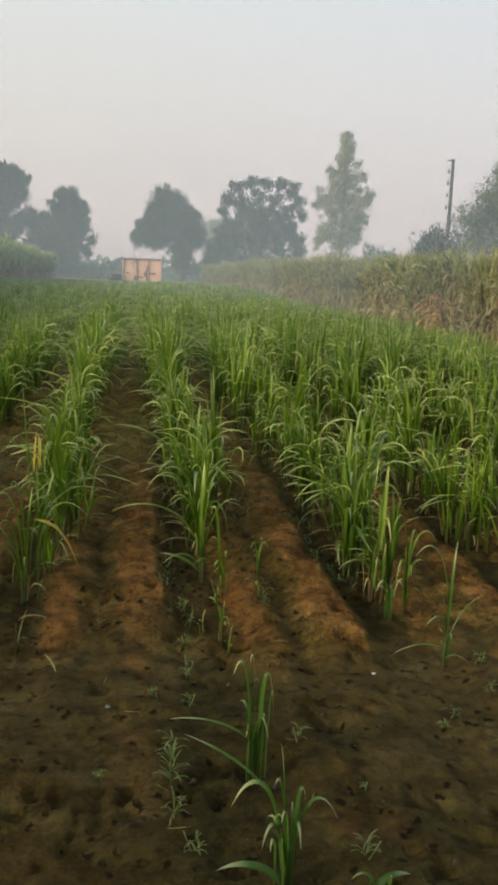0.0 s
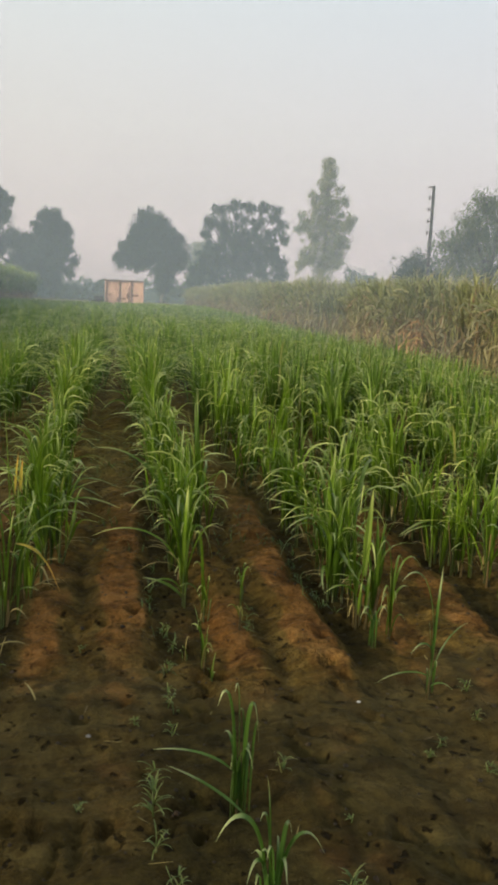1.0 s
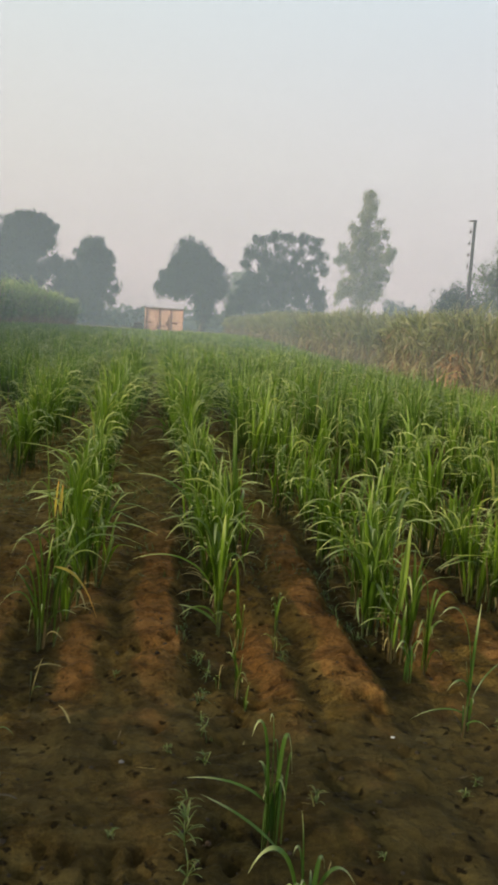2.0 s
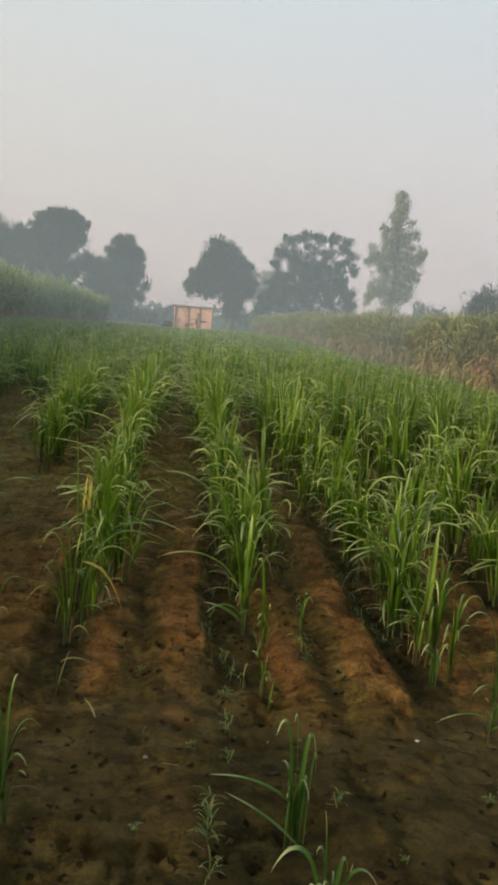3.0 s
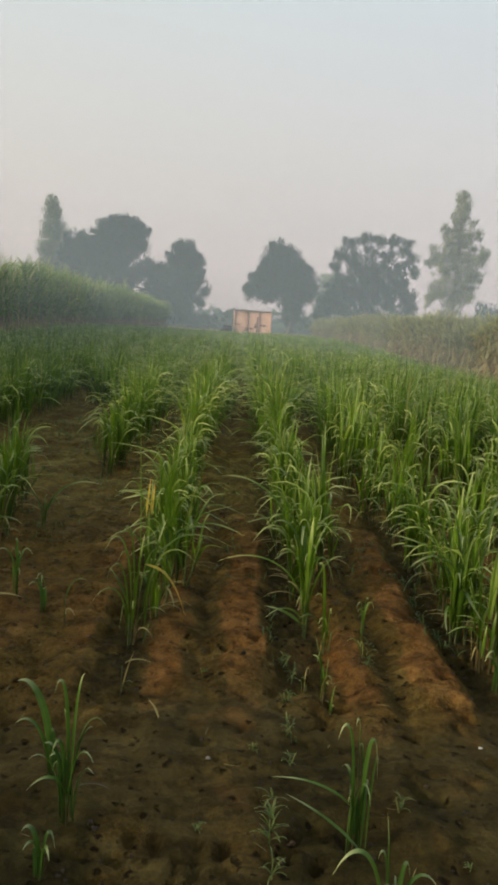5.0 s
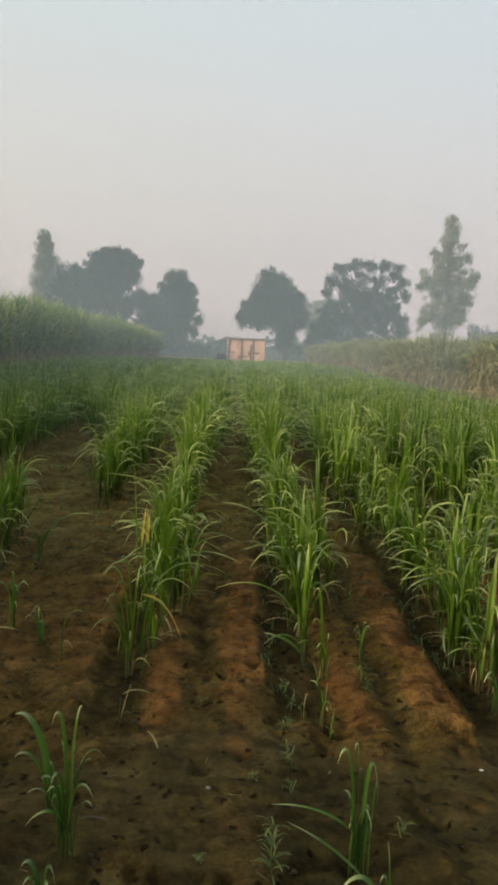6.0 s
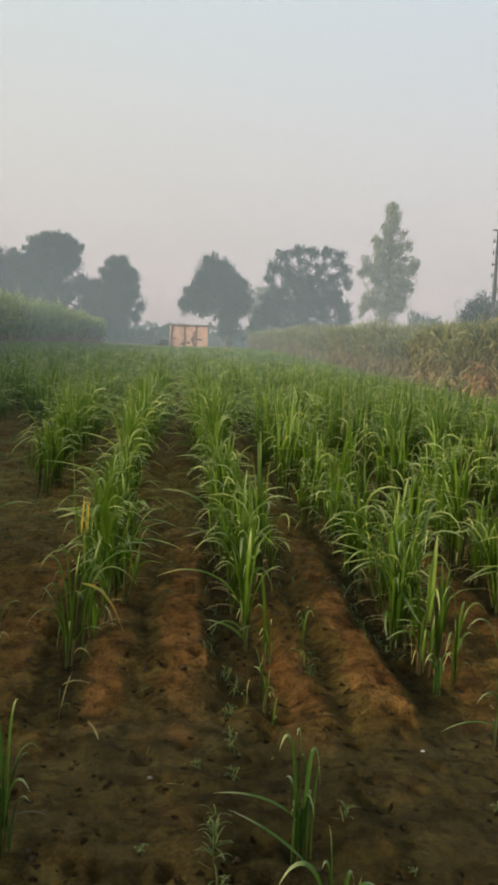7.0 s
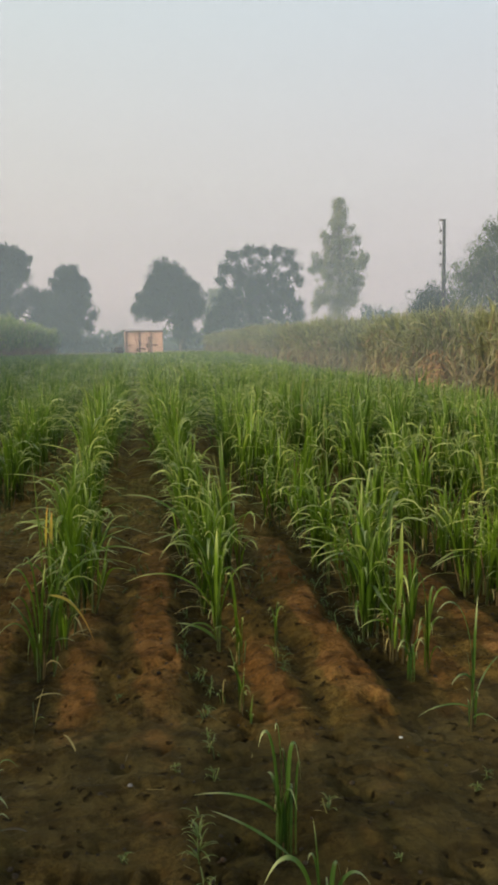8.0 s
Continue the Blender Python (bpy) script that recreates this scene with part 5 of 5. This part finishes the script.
# plants at the row fronts
FRONT = "slim young sugarcane plant at the front of its row"
stray_cane(1.13, 3.68, [
    (0.003, 0.0, 0.04, 10, 0.012, 0.29, 0.0, 0.030, 0.1), (0.010, 0.0, 0.24, 20, 0.020, 0.650, 0.0, 0.044, 0.1, LIME), (-0.012, 0.0, 0.07, 172, 0.124, 0.690, 0.030, 0.014, 1.0), (-0.009, 0.02, 0.10, 176, 0.162, 0.600, 0.0, 0.014, 0.2),
    (-0.009, 0.0, 0.07, 188, 0.030, 0.700, 0.206, 0.013, 1.1), (-0.014, 0.0, 0.10, 184, 0.188, 0.540, 0.0, 0.012, 0.2), (-0.003, -0.02, 0.03, 5, 0.010, 0.230, 0.0, 0.020, 0.1), (-0.012, 0.0, 0.07, 10, 0.035, 0.278, 0.060, 0.012, 1.2),
    (-0.02, 0.0, 0.10, 182, 0.174, 0.233, 0.079, 0.013, 0.7), (-0.02, 0.02, 0.08, 170, 0.180, 0.240, 0.025, 0.012, 0.6), (-0.011, 0.0, 0.05, 160, 0.043, 0.560, 0.0, 0.018, 0.2), (-0.025, 0.0, 0.07, 200, 0.070, 0.520, 0.0, 0.016, 0.3),
    (-0.03, 0.0, 0.04, 200, 0.03, 0.12, 0.08, 0.012, 1.2, STRAW), (-0.05, 0.03, 0.03, 190, 0.04, 0.22, 0.03, 0.013, 0.9, STRAW), (-0.06, 0.04, 0.05, 150, 0.05, 0.42, 0.0, 0.015, 0.4)], (4, 0.46), 207, 0.16, 0.007, SHEATH, "young sugarcane plant with one broad lime-green blade", YOUNG, 5)
stray_cane(1.22, 3.52, [
    (-0.001, 0.0, 0.03, 178, 0.077, 0.445, 0.063, 0.013, 1.2), (0.002, 0.0, 0.05, 8, 0.045, 0.391, 0.083, 0.016, 1.2), (-0.001, 0.0, 0.05, 170, 0.012, 0.32, 0.0, 0.024, 0.2), (-0.004, 0.0, 0.06, 184, 0.045, 0.309, 0.169, 0.014, 0.9),
    (0.001, 0.0, 0.12, 0, 0.125, 0.390, 0.050, 0.012, 1.1), (-0.002, 0.0, 0.03, 182, 0.060, 0.193, 0.145, 0.013, 1.1, STRAW), (0.01, 0.0, 0.02, 350, 0.06, 0.14, 0.05, 0.010, 0.9)], (3, 0.26), 208, 0.12, 0.006, SHEATH, FRONT, YOUNG)
stray_cane(0.345, 4.0, [
    (-0.014, 0.0, 0.06, 176, 0.204, 0.560, 0.020, 0.020, 1.0), (-0.014, 0.0, 0.06, 30, 0.02, 0.600, 0.0, 0.024, 0.4), (-0.007, 0.0, 0.06, 356, 0.129, 0.436, 0.182, 0.020, 1.2), (-0.007, 0.0, 0.06, 4, 0.176, 0.427, 0.020, 0.016, 0.8), (-0.015, 0.0, 0.10, 10, 0.181, 0.600, 0.040, 0.015, 0.9),
    (-0.022, 0.0, 0.04, 182, 0.153, 0.438, 0.040, 0.014, 1.0), (-0.029, 0.0, 0.04, 186, 0.190, 0.175, 0.088, 0.014, 0.7), (-0.036, 0.0, 0.04, 178, 0.190, 0.153, 0.0, 0.022, 0.5), (-0.029, 0.0, 0.07, 200, 0.040, 0.213, 0.060, 0.013, 1.2), (-0.014, 0.0, 0.04, 60, 0.036, 0.560, 0.0, 0.020, 0.2),
    (-0.029, 0.0, 0.04, 170, 0.076, 0.511, 0.0, 0.018, 0.4), (-0.015, 0.0, 0.10, 180, 0.430, 0.416, 0.062, 0.014, 0.9), (0.02, 0.0, 0.05, 340, 0.05, 0.50, 0.03, 0.016, 1.0)], (4, 0.46), 209, 0.16, 0.006, STALK, FRONT, YOUNG, 4)
stray_cane(0.41, 3.75, [
    (-0.016, 0.0, 0.02, 170, 0.040, 0.432, 0.020, 0.022, 0.9), (-0.009, 0.0, 0.02, 182, 0.043, 0.150, 0.030, 0.011, 1.0), (-0.03, 0.0, 0.02, 176, 0.06, 0.30, 0.03, 0.014, 0.9), (-0.02, 0.02, 0.02, 184, 0.12, 0.20, 0.05, 0.011, 0.9), (-0.01, 0.0, 0.01, 20, 0.05, 0.12, 0.04, 0.010, 1.0, STRAW)], (4, 0.26), 221, 0.10, 0.005, STALK, FRONT, YOUNG, 2)
stray_cane(0.362, 3.25, [
    (0.0, 0.0, 0.02, 176, 0.049, 0.275, 0.0, 0.011, 0.3), (-0.012, 0.0, 0.02, 190, 0.020, 0.215, 0.051, 0.010, 1.1), (0.004, 0.0, 0.02, 5, 0.011, 0.190, 0.0, 0.010, 0.2), (0.0, 0.0, 0.01, 350, 0.04, 0.10, 0.04, 0.008, 1.0, STRAW)], (3, 0.18), 210, 0.10, 0.0045, STALK, FRONT, YOUNG)
stray_cane(0.383, 3.14, [(-0.002, 0.0, 0.01, 5, 0.014, 0.128, 0.0, 0.012, 0.1, LIME), (0.0, 0.0, 0.0, 185, 0.02, 0.07, 0.01, 0.008, 0.6)], (1, 0.05), 212, 0.03, 0.003, STALK, FRONT, YOUNG)
stray_cane(0.302, 3.36, [(-0.004, 0.0, 0.0, 4, 0.018, 0.105, 0.025, 0.009, 1.2, STRAW), (0.0, 0.0, 0.0, 190, 0.02, 0.07, 0.01, 0.007, 0.8)], (1, 0.06), 222, 0.03, 0.003, STALK, FRONT, YOUNG)
stray_cane(0.55, 3.56, [(0.0, 0.0, 0.08, 178, 0.030, 0.290, 0.030, 0.010, 1.1), (0.0, 0.0, 0.10, 2, 0.045, 0.295, 0.035, 0.012, 1.1), (0.0, 0.0, 0.05, 170, 0.06, 0.14, 0.03, 0.007, 0.7)], (1, 0.16), 211, 0.20, 0.004, SHEATH, FRONT, YOUNG)
stray_cane(-0.80, 3.86, [(0.0, 0.0, 0.12, 4, 0.10, 0.26, 0.02, 0.013, 0.8), (0.0, 0.0, 0.06, 340, 0.06, 0.12, 0.05, 0.010, 0.9, STRAW)], (1, 0.14), 213, 0.16, 0.004, SHEATH, FRONT, YOUNG)
stray_cane(-0.47, 3.72, [
    (-0.004, 0.0, 0.05, 182, 0.131, 0.510, 0.080, 0.016, 1.1), (-0.054, 0.0, 0.10, 178, 0.110, 0.362, 0.0, 0.022, 0.3), (-0.011, 0.0, 0.06, 2, 0.325, 0.535, 0.050, 0.015, 1.0), (0.045, 0.0, 0.15, 356, 0.238, 0.480, 0.110, 0.013, 1.1), (0.053, -0.02, 0.39, 350, 0.195, 0.372, 0.198, 0.017, 0.1, YELLOW),
    (0.037, 0.0, 0.06, 5, 0.129, 0.185, 0.030, 0.013, 1.0), (-0.030, 0.0, 0.05, 190, 0.030, 0.223, 0.147, 0.012, 1.2), (-0.004, 0.0, 0.04, 20, 0.038, 0.530, 0.0, 0.018, 0.3), (0.017, 0.0, 0.08, 30, 0.095, 0.588, 0.0, 0.020, 0.3), (0.010, 0.0, 0.08, 176, 0.073, 0.455, 0.094, 0.015, 1.1),
    (0.030, 0.0, 0.08, 8, 0.089, 0.500, 0.055, 0.015, 1.1), (0.003, 0.0, 0.05, 170, 0.070, 0.560, 0.060, 0.014, 1.0), (0.043, 0.0, 0.06, 0, 0.156, 0.500, 0.192, 0.013, 1.1), (-0.03, 0.0, 0.05, 186, 0.16, 0.30, 0.10, 0.012, 1.0), (0.02, 0.0, 0.03, 340, 0.09, 0.11, 0.06, 0.011, 0.9, STRAW)], (4, 0.44), 214, 0.14, 0.006, STALK, FRONT, YOUNG, 5)
stray_cane(-0.446, 3.235, [(0.004, 0.0, 0.02, 8, 0.045, 0.190, 0.0, 0.009, 0.2, STRAW), (0.014, 0.0, 0.14, 4, 0.114, 0.170, 0.030, 0.008, 0.6, STRAW), (0.005, 0.0, 0.03, 2, 0.041, 0.075, 0.015, 0.007, 0.8)], (0, 0.1), 223, 0.13, 0.004, SHEATH, "withered young sugarcane shoot at the front of its row", YOUNG)
# long leaves reaching out of the rows, and a yellowing plant
stray_cane(-0.46, 4.28, [
    (-0.014, -0.06, 0.48, 20, 0.018, 0.69, 0.0, 0.018, 0.1, YELLOW), (0.014, -0.08, 0.50, 30, 0.012, 0.660, 0.0, 0.024, 0.1, YELLOW), (0.0, -0.03, 0.30, 120, 0.01, 0.52, 0.0, 0.020, 0.1, LIME), (-0.04, 0.0, 0.20, 176, 0.030, 0.93, 0.0, 0.013, 0.2, LIME), (-0.04, 0.0, 0.20, 180, 0.145, 0.66, 0.095, 0.014, 1.1),
    (0.03, 0.0, 0.12, 4, 0.34, 0.44, 0.03, 0.018, 0.9), (0.03, 0.0, 0.10, 356, 0.24, 0.50, 0.14, 0.014, 1.1), (-0.03, 0.0, 0.10, 184, 0.22, 0.42, 0.10, 0.014, 1.0), (0.0, 0.0, 0.10, 90, 0.05, 0.66, 0.0, 0.020, 0.3), (-0.02, 0.0, 0.08, 200, 0.12, 0.55, 0.08, 0.016, 1.1), (0.02, 0.0, 0.08, 20, 0.08, 0.62, 0.05, 0.018, 1.0)], (6, 0.5), 215, 0.20, 0.006, STALK, "young sugarcane plant with yellowing inner blades", YOUNG, 3)
REACHING = "young sugarcane plant with long leaves reaching into the furrow"
stray_cane(0.36, 4.55, [
    (-0.02, 0.0, 0.20, 180, 0.44, 0.67, 0.0, 0.020, 0.8), (-0.02, 0.0, 0.15, 176, 0.25, 0.60, 0.16, 0.020, 1.1), (-0.02, 0.0, 0.12, 186, 0.20, 0.50, 0.12, 0.016, 1.1), (0.02, 0.0, 0.15, 2, 0.22, 0.62, 0.05, 0.016, 1.0), (0.02, 0.0, 0.10, 350, 0.18, 0.48, 0.12, 0.014, 1.1), (0.01, 0.0, 0.15, 40, 0.04, 0.80, 0.0, 0.022, 0.3)], (5, 0.5), 217, 0.18, 0.006, STALK, REACHING, YOUNG, 2)
stray_cane(1.10, 4.35, [
    (-0.02, 0.0, 0.12, 178, 0.30, 0.50, 0.10, 0.018, 1.0), (-0.02, 0.0, 0.12, 186, 0.24, 0.42, 0.14, 0.015, 1.1), (-0.03, 0.0, 0.08, 172, 0.20, 0.33, 0.10, 0.014, 1.0), (-0.02, 0.0, 0.10, 182, 0.36, 0.62, 0.06, 0.018, 0.9), (0.0, 0.0, 0.04, 200, 0.06, 0.16, 0.03, 0.014, 0.9, STRAW), (0.0, 0.0, 0.12, 60, 0.04, 0.72, 0.0, 0.020, 0.3)], (5, 0.45), 218, 0.16, 0.006, STALK, REACHING, YOUNG, 3)
stray_cane(1.08, 4.85, [
    (-0.02, 0.0, 0.15, 180, 0.34, 0.62, 0.08, 0.018, 1.0), (-0.02, 0.0, 0.12, 188, 0.26, 0.50, 0.16, 0.016, 1.1), (-0.02, 0.0, 0.12, 174, 0.22, 0.40, 0.12, 0.014, 1.0), (0.0, 0.0, 0.12, 90, 0.05, 0.80, 0.0, 0.020, 0.3)], (4, 0.5), 224, 0.18, 0.006, STALK, REACHING, YOUNG, 2)
for n, (x, y, size, leaves) in enumerate(((-1.12, 4.24, 0.30, 6), (1.12, 3.44, 0.24, 5), (1.42, 2.60, 0.16, 4), (1.95, 3.95, 0.50, 9), (0.62, 3.95, 0.22, 4), (-0.95, 4.05, 0.22, 4))):
    stray_cane(x, y, [], (leaves + 2, size), 400 + n, 0.25 * size, 0.004)


def weed(x, y, size, whorls, seed):
    """A small weed: a thin stem with whorls of narrow leaves."""
    rng = np.random.default_rng(seed)
    plant = new("weed")
    plant.location = (x, y, settle(x, y))
    v, q, u = tubes(np.array([[0, 0, -0.02]]), np.array([[rng.normal(0, 0.02), rng.normal(0, 0.02), size * 0.8]]), np.array([0.003]), np.array([0.0015]), 4, 3)
    part("stem", mesh_from("stem", v, q, WEED, u), WEED, plant)
    for k in range(whorls):
        z = size * 0.8 * (k + 0.4) / whorls
        for a in range(7):
            one = (np.array([[0, 0, z]]), np.array([rng.uniform(0, 6.28)]), np.array([size * rng.uniform(0.40, 0.75)]), np.array([0.0035 + 0.013 * size]), np.array([rng.uniform(0.35, 1.1)]), np.array([rng.uniform(1.0, 2.2)]), np.array([1.8]))
            blade = ribbons(*one, segs=6, folded=True)
            part("leaf", mesh_from("leaf", *blade[:2], WEED, blade[2]), WEED, plant)
    return tagged(plant, "small green weed sprouting from bare soil", "weed", "weeds on the headland")


for n, (x, y, size, whorls) in enumerate((
        (0.12, 2.27, 0.115, 3), (0.13, 2.42, 0.10, 2), (0.12, 2.12, 0.09, 2), (-0.09, 2.34, 0.045, 2), (0.53, 2.44, 0.07, 2), (0.60, 1.90, 0.085, 2),
        (0.22, 3.21, 0.06, 2), (0.08, 2.80, 0.04, 2), (0.20, 2.75, 0.055, 2), (0.17, 1.98, 0.07, 2), (0.68, 2.20, 0.04, 1), (1.05, 2.55, 0.045, 2), (0.20, 2.95, 0.05, 2), (0.21, 3.05, 0.05, 1),
        (1.12, 2.62, 0.05, 2), (0.58, 3.55, 0.07, 2), (0.62, 3.75, 0.08, 2), (-0.12, 3.42, 0.05, 1), (1.30, 2.75, 0.055, 2), (0.22, 3.62, 0.07, 2), (1.34, 2.95, 0.06, 2), (1.22, 2.45, 0.05, 2), (0.25, 3.45, 0.06, 2))):
    weed(x, y, size, whorls, 300 + n)


# ---- clods, stones and straw ----
def stone(name, label, x, y, size, mat, seed):
    bm = bmesh.new()
    bmesh.ops.create_icosphere(bm, subdivisions=2, radius=size)
    for v in bm.verts:
        v.co *= 1 + 0.3 * noise.noise(v.co * (1.3 / size) + Vector((seed, 0, 0)))
        v.co.z *= 0.6
    me = bpy.data.meshes.new(name)
    bm.to_mesh(me)
    bm.free()
    me.materials.append(mat)
    ob = new(name, me)
    ob.location = (x, y, settle(x, y) + size * 0.35)
    tagged(ob, label, "stone")


stone("stone", "tiny pale stone lying on the soil", 0.905, 2.903, 0.0085, PALE_STONE, 1)
stone("stone", "tiny greyish pebble lying on the soil", -0.077, 2.753, 0.009, GREY_STONE, 2)


def build_clods():
    rng = np.random.default_rng(91)
    n = 1800
    x, y = rng.uniform(-2.0, 2.6, n), 1.6 + 5.0 * rng.random(n) ** 1.4
    size = 0.0025 + 0.010 * rng.random(n) ** 3
    ring = np.array([[1, 0, 0], [0.3, 0.9, 0], [-0.8, 0.6, 0], [-0.8, -0.6, 0], [0.3, -0.95, 0]])
    corners = np.concatenate([ring * 0.9 - [0, 0, 0.4], ring * 0.75 + [0, 0, 0.35], ring * 0.2 + [0, 0, 0.65]])
    v = corners[None] * size[:, None, None] * rng.uniform(0.7, 1.3, (n, 15, 3))
    v = v + np.stack([x, y, ground_height(x, y)], -1)[:, None, :]
    faces = [(r * 5 + k, r * 5 + (k + 1) % 5, r * 5 + 5 + (k + 1) % 5, r * 5 + 5 + k) for r in range(2) for k in range(5)]
    q = (np.arange(n) * 15)[:, None, None] + np.array(faces)[None]
    tagged(new("soil_clods", mesh_from("soil_clods", v.reshape(-1, 3), q.reshape(-1, 4), CLOD, None, False)), "loose crumbs and clods of brown soil", "soil clods", kind="stuff")


def build_straw():
    rng = np.random.default_rng(93)
    n = 150
    x, y = rng.uniform(-2.2, 2.8, n), 1.7 + 5.5 * rng.random(n)
    base = np.stack([x, y, ground_height(x, y) + 0.006], -1)
    v, q, u = ribbons(base, rng.uniform(0, 6.28, n), rng.uniform(0.015, 0.08, n), rng.uniform(0.002, 0.005, n), np.full(n, 1.5), rng.normal(0, 0.12, n), np.ones(n), segs=3, folded=False)
    tagged(new("straw_litter", mesh_from("straw_litter", v, q, STRAW, u)), "scattered bits of dry straw on the soil", "straw", kind="stuff")


def fallen(name, label, category, x, y, heading, length, width, mat):
    """A dead leaf or stick lying on the soil, lifted at one end."""
    s = np.linspace(0, length, 9)
    xs, ys = x + s * math.cos(radians(heading)), y + s * math.sin(radians(heading))
    level = float(np.max(ground_height(xs, ys)))
    me = arch((0, 0, 0.004), heading, length, 0.03, 0.024, width, mat, 0.2, 10, 0.6)
    ob = new(name, me)
    ob.location = (x, y, level)
    tagged(ob, label, category)


fallen("dead_leaf", "dry straw-coloured cane leaf lying on the headland", "leaf", -0.27, 2.98, 112, 0.15, 0.008, STRAW)
fallen("dead_leaf", "dry straw-coloured cane leaf lying between the rows", "leaf", -1.24, 4.16, 2, 0.17, 0.018, STRAW)
fallen("stick", "short dark stick lying on dark soil", "stick", -0.38, 2.49, 184, 0.11, 0.010, SHEATH)


def build_seedlings():
    """Thin grass seedlings in the open gap between the rows and along the damp furrow feet."""
    rng = np.random.default_rng(95)
    x = np.concatenate([rng.uniform(-2.4, -0.75, 900), rng.normal(0.24, 0.05, 24), rng.uniform(-0.2, 1.0, 260), rng.normal(1.0, 0.05, 40)])
    y = np.concatenate([rng.uniform(5.2, 13.0, 900), rng.uniform(2.9, 4.6, 24), rng.uniform(4.6, 9.0, 260), rng.uniform(3.8, 5.0, 40)])
    keep = value_noise(x * 2.3, y * 1.7, 15) > -0.15
    x, y = np.repeat(x[keep], 3), np.repeat(y[keep], 3)
    n = len(x)
    x, y = x + rng.normal(0, 0.012, n), y + rng.normal(0, 0.012, n)
    base = np.stack([x, y, ground_height(x, y)], -1)
    v, q, u = ribbons(base, rng.uniform(0, 6.28, n), rng.uniform(0.018, 0.055, n) * (1 + 0.06 * y), rng.uniform(0.003, 0.006, n) * (1 + 0.06 * y), rng.uniform(0.1, 0.9, n), rng.uniform(0.2, 1.6, n), np.full(n, 1.4), segs=3, folded=False)
    tagged(new("grass_seedlings", mesh_from("grass_seedlings", v, q, WEED, u)), "sparse low grass seedlings on the soil between rows", "grass", kind="stuff")


build_clods()
build_straw()
build_seedlings()


# ---- morning mist ----
def mist_layer(y, half, mat):
    xs = np.linspace(-half, half, 9)
    v = np.concatenate([np.stack([xs, np.full(9, y), np.full(9, -0.05)], -1), np.stack([xs, np.full(9, y), np.full(9, 27.0)], -1)])
    q = np.array([(k, k + 1, 9 + k + 1, 9 + k) for k in range(8)])
    tagged(new("morning_mist", mesh_from("morning_mist", v, q, mat)), "thin drift of pale morning mist over the field", "mist", "drifts of mist", "stuff")


MIST = mist_material(0.078)
mist_layer(11, 53, mist_material(0.018))
mist_layer(16, 60, mist_material(0.046))
for far in (25, 38):
    mist_layer(far, 40 + far * 1.2, MIST)
mist_layer(60, 112, mist_material(0.050))
mist_layer(90, 148, mist_material(0.13))
mist_layer(117, 180, mist_material(0.16))
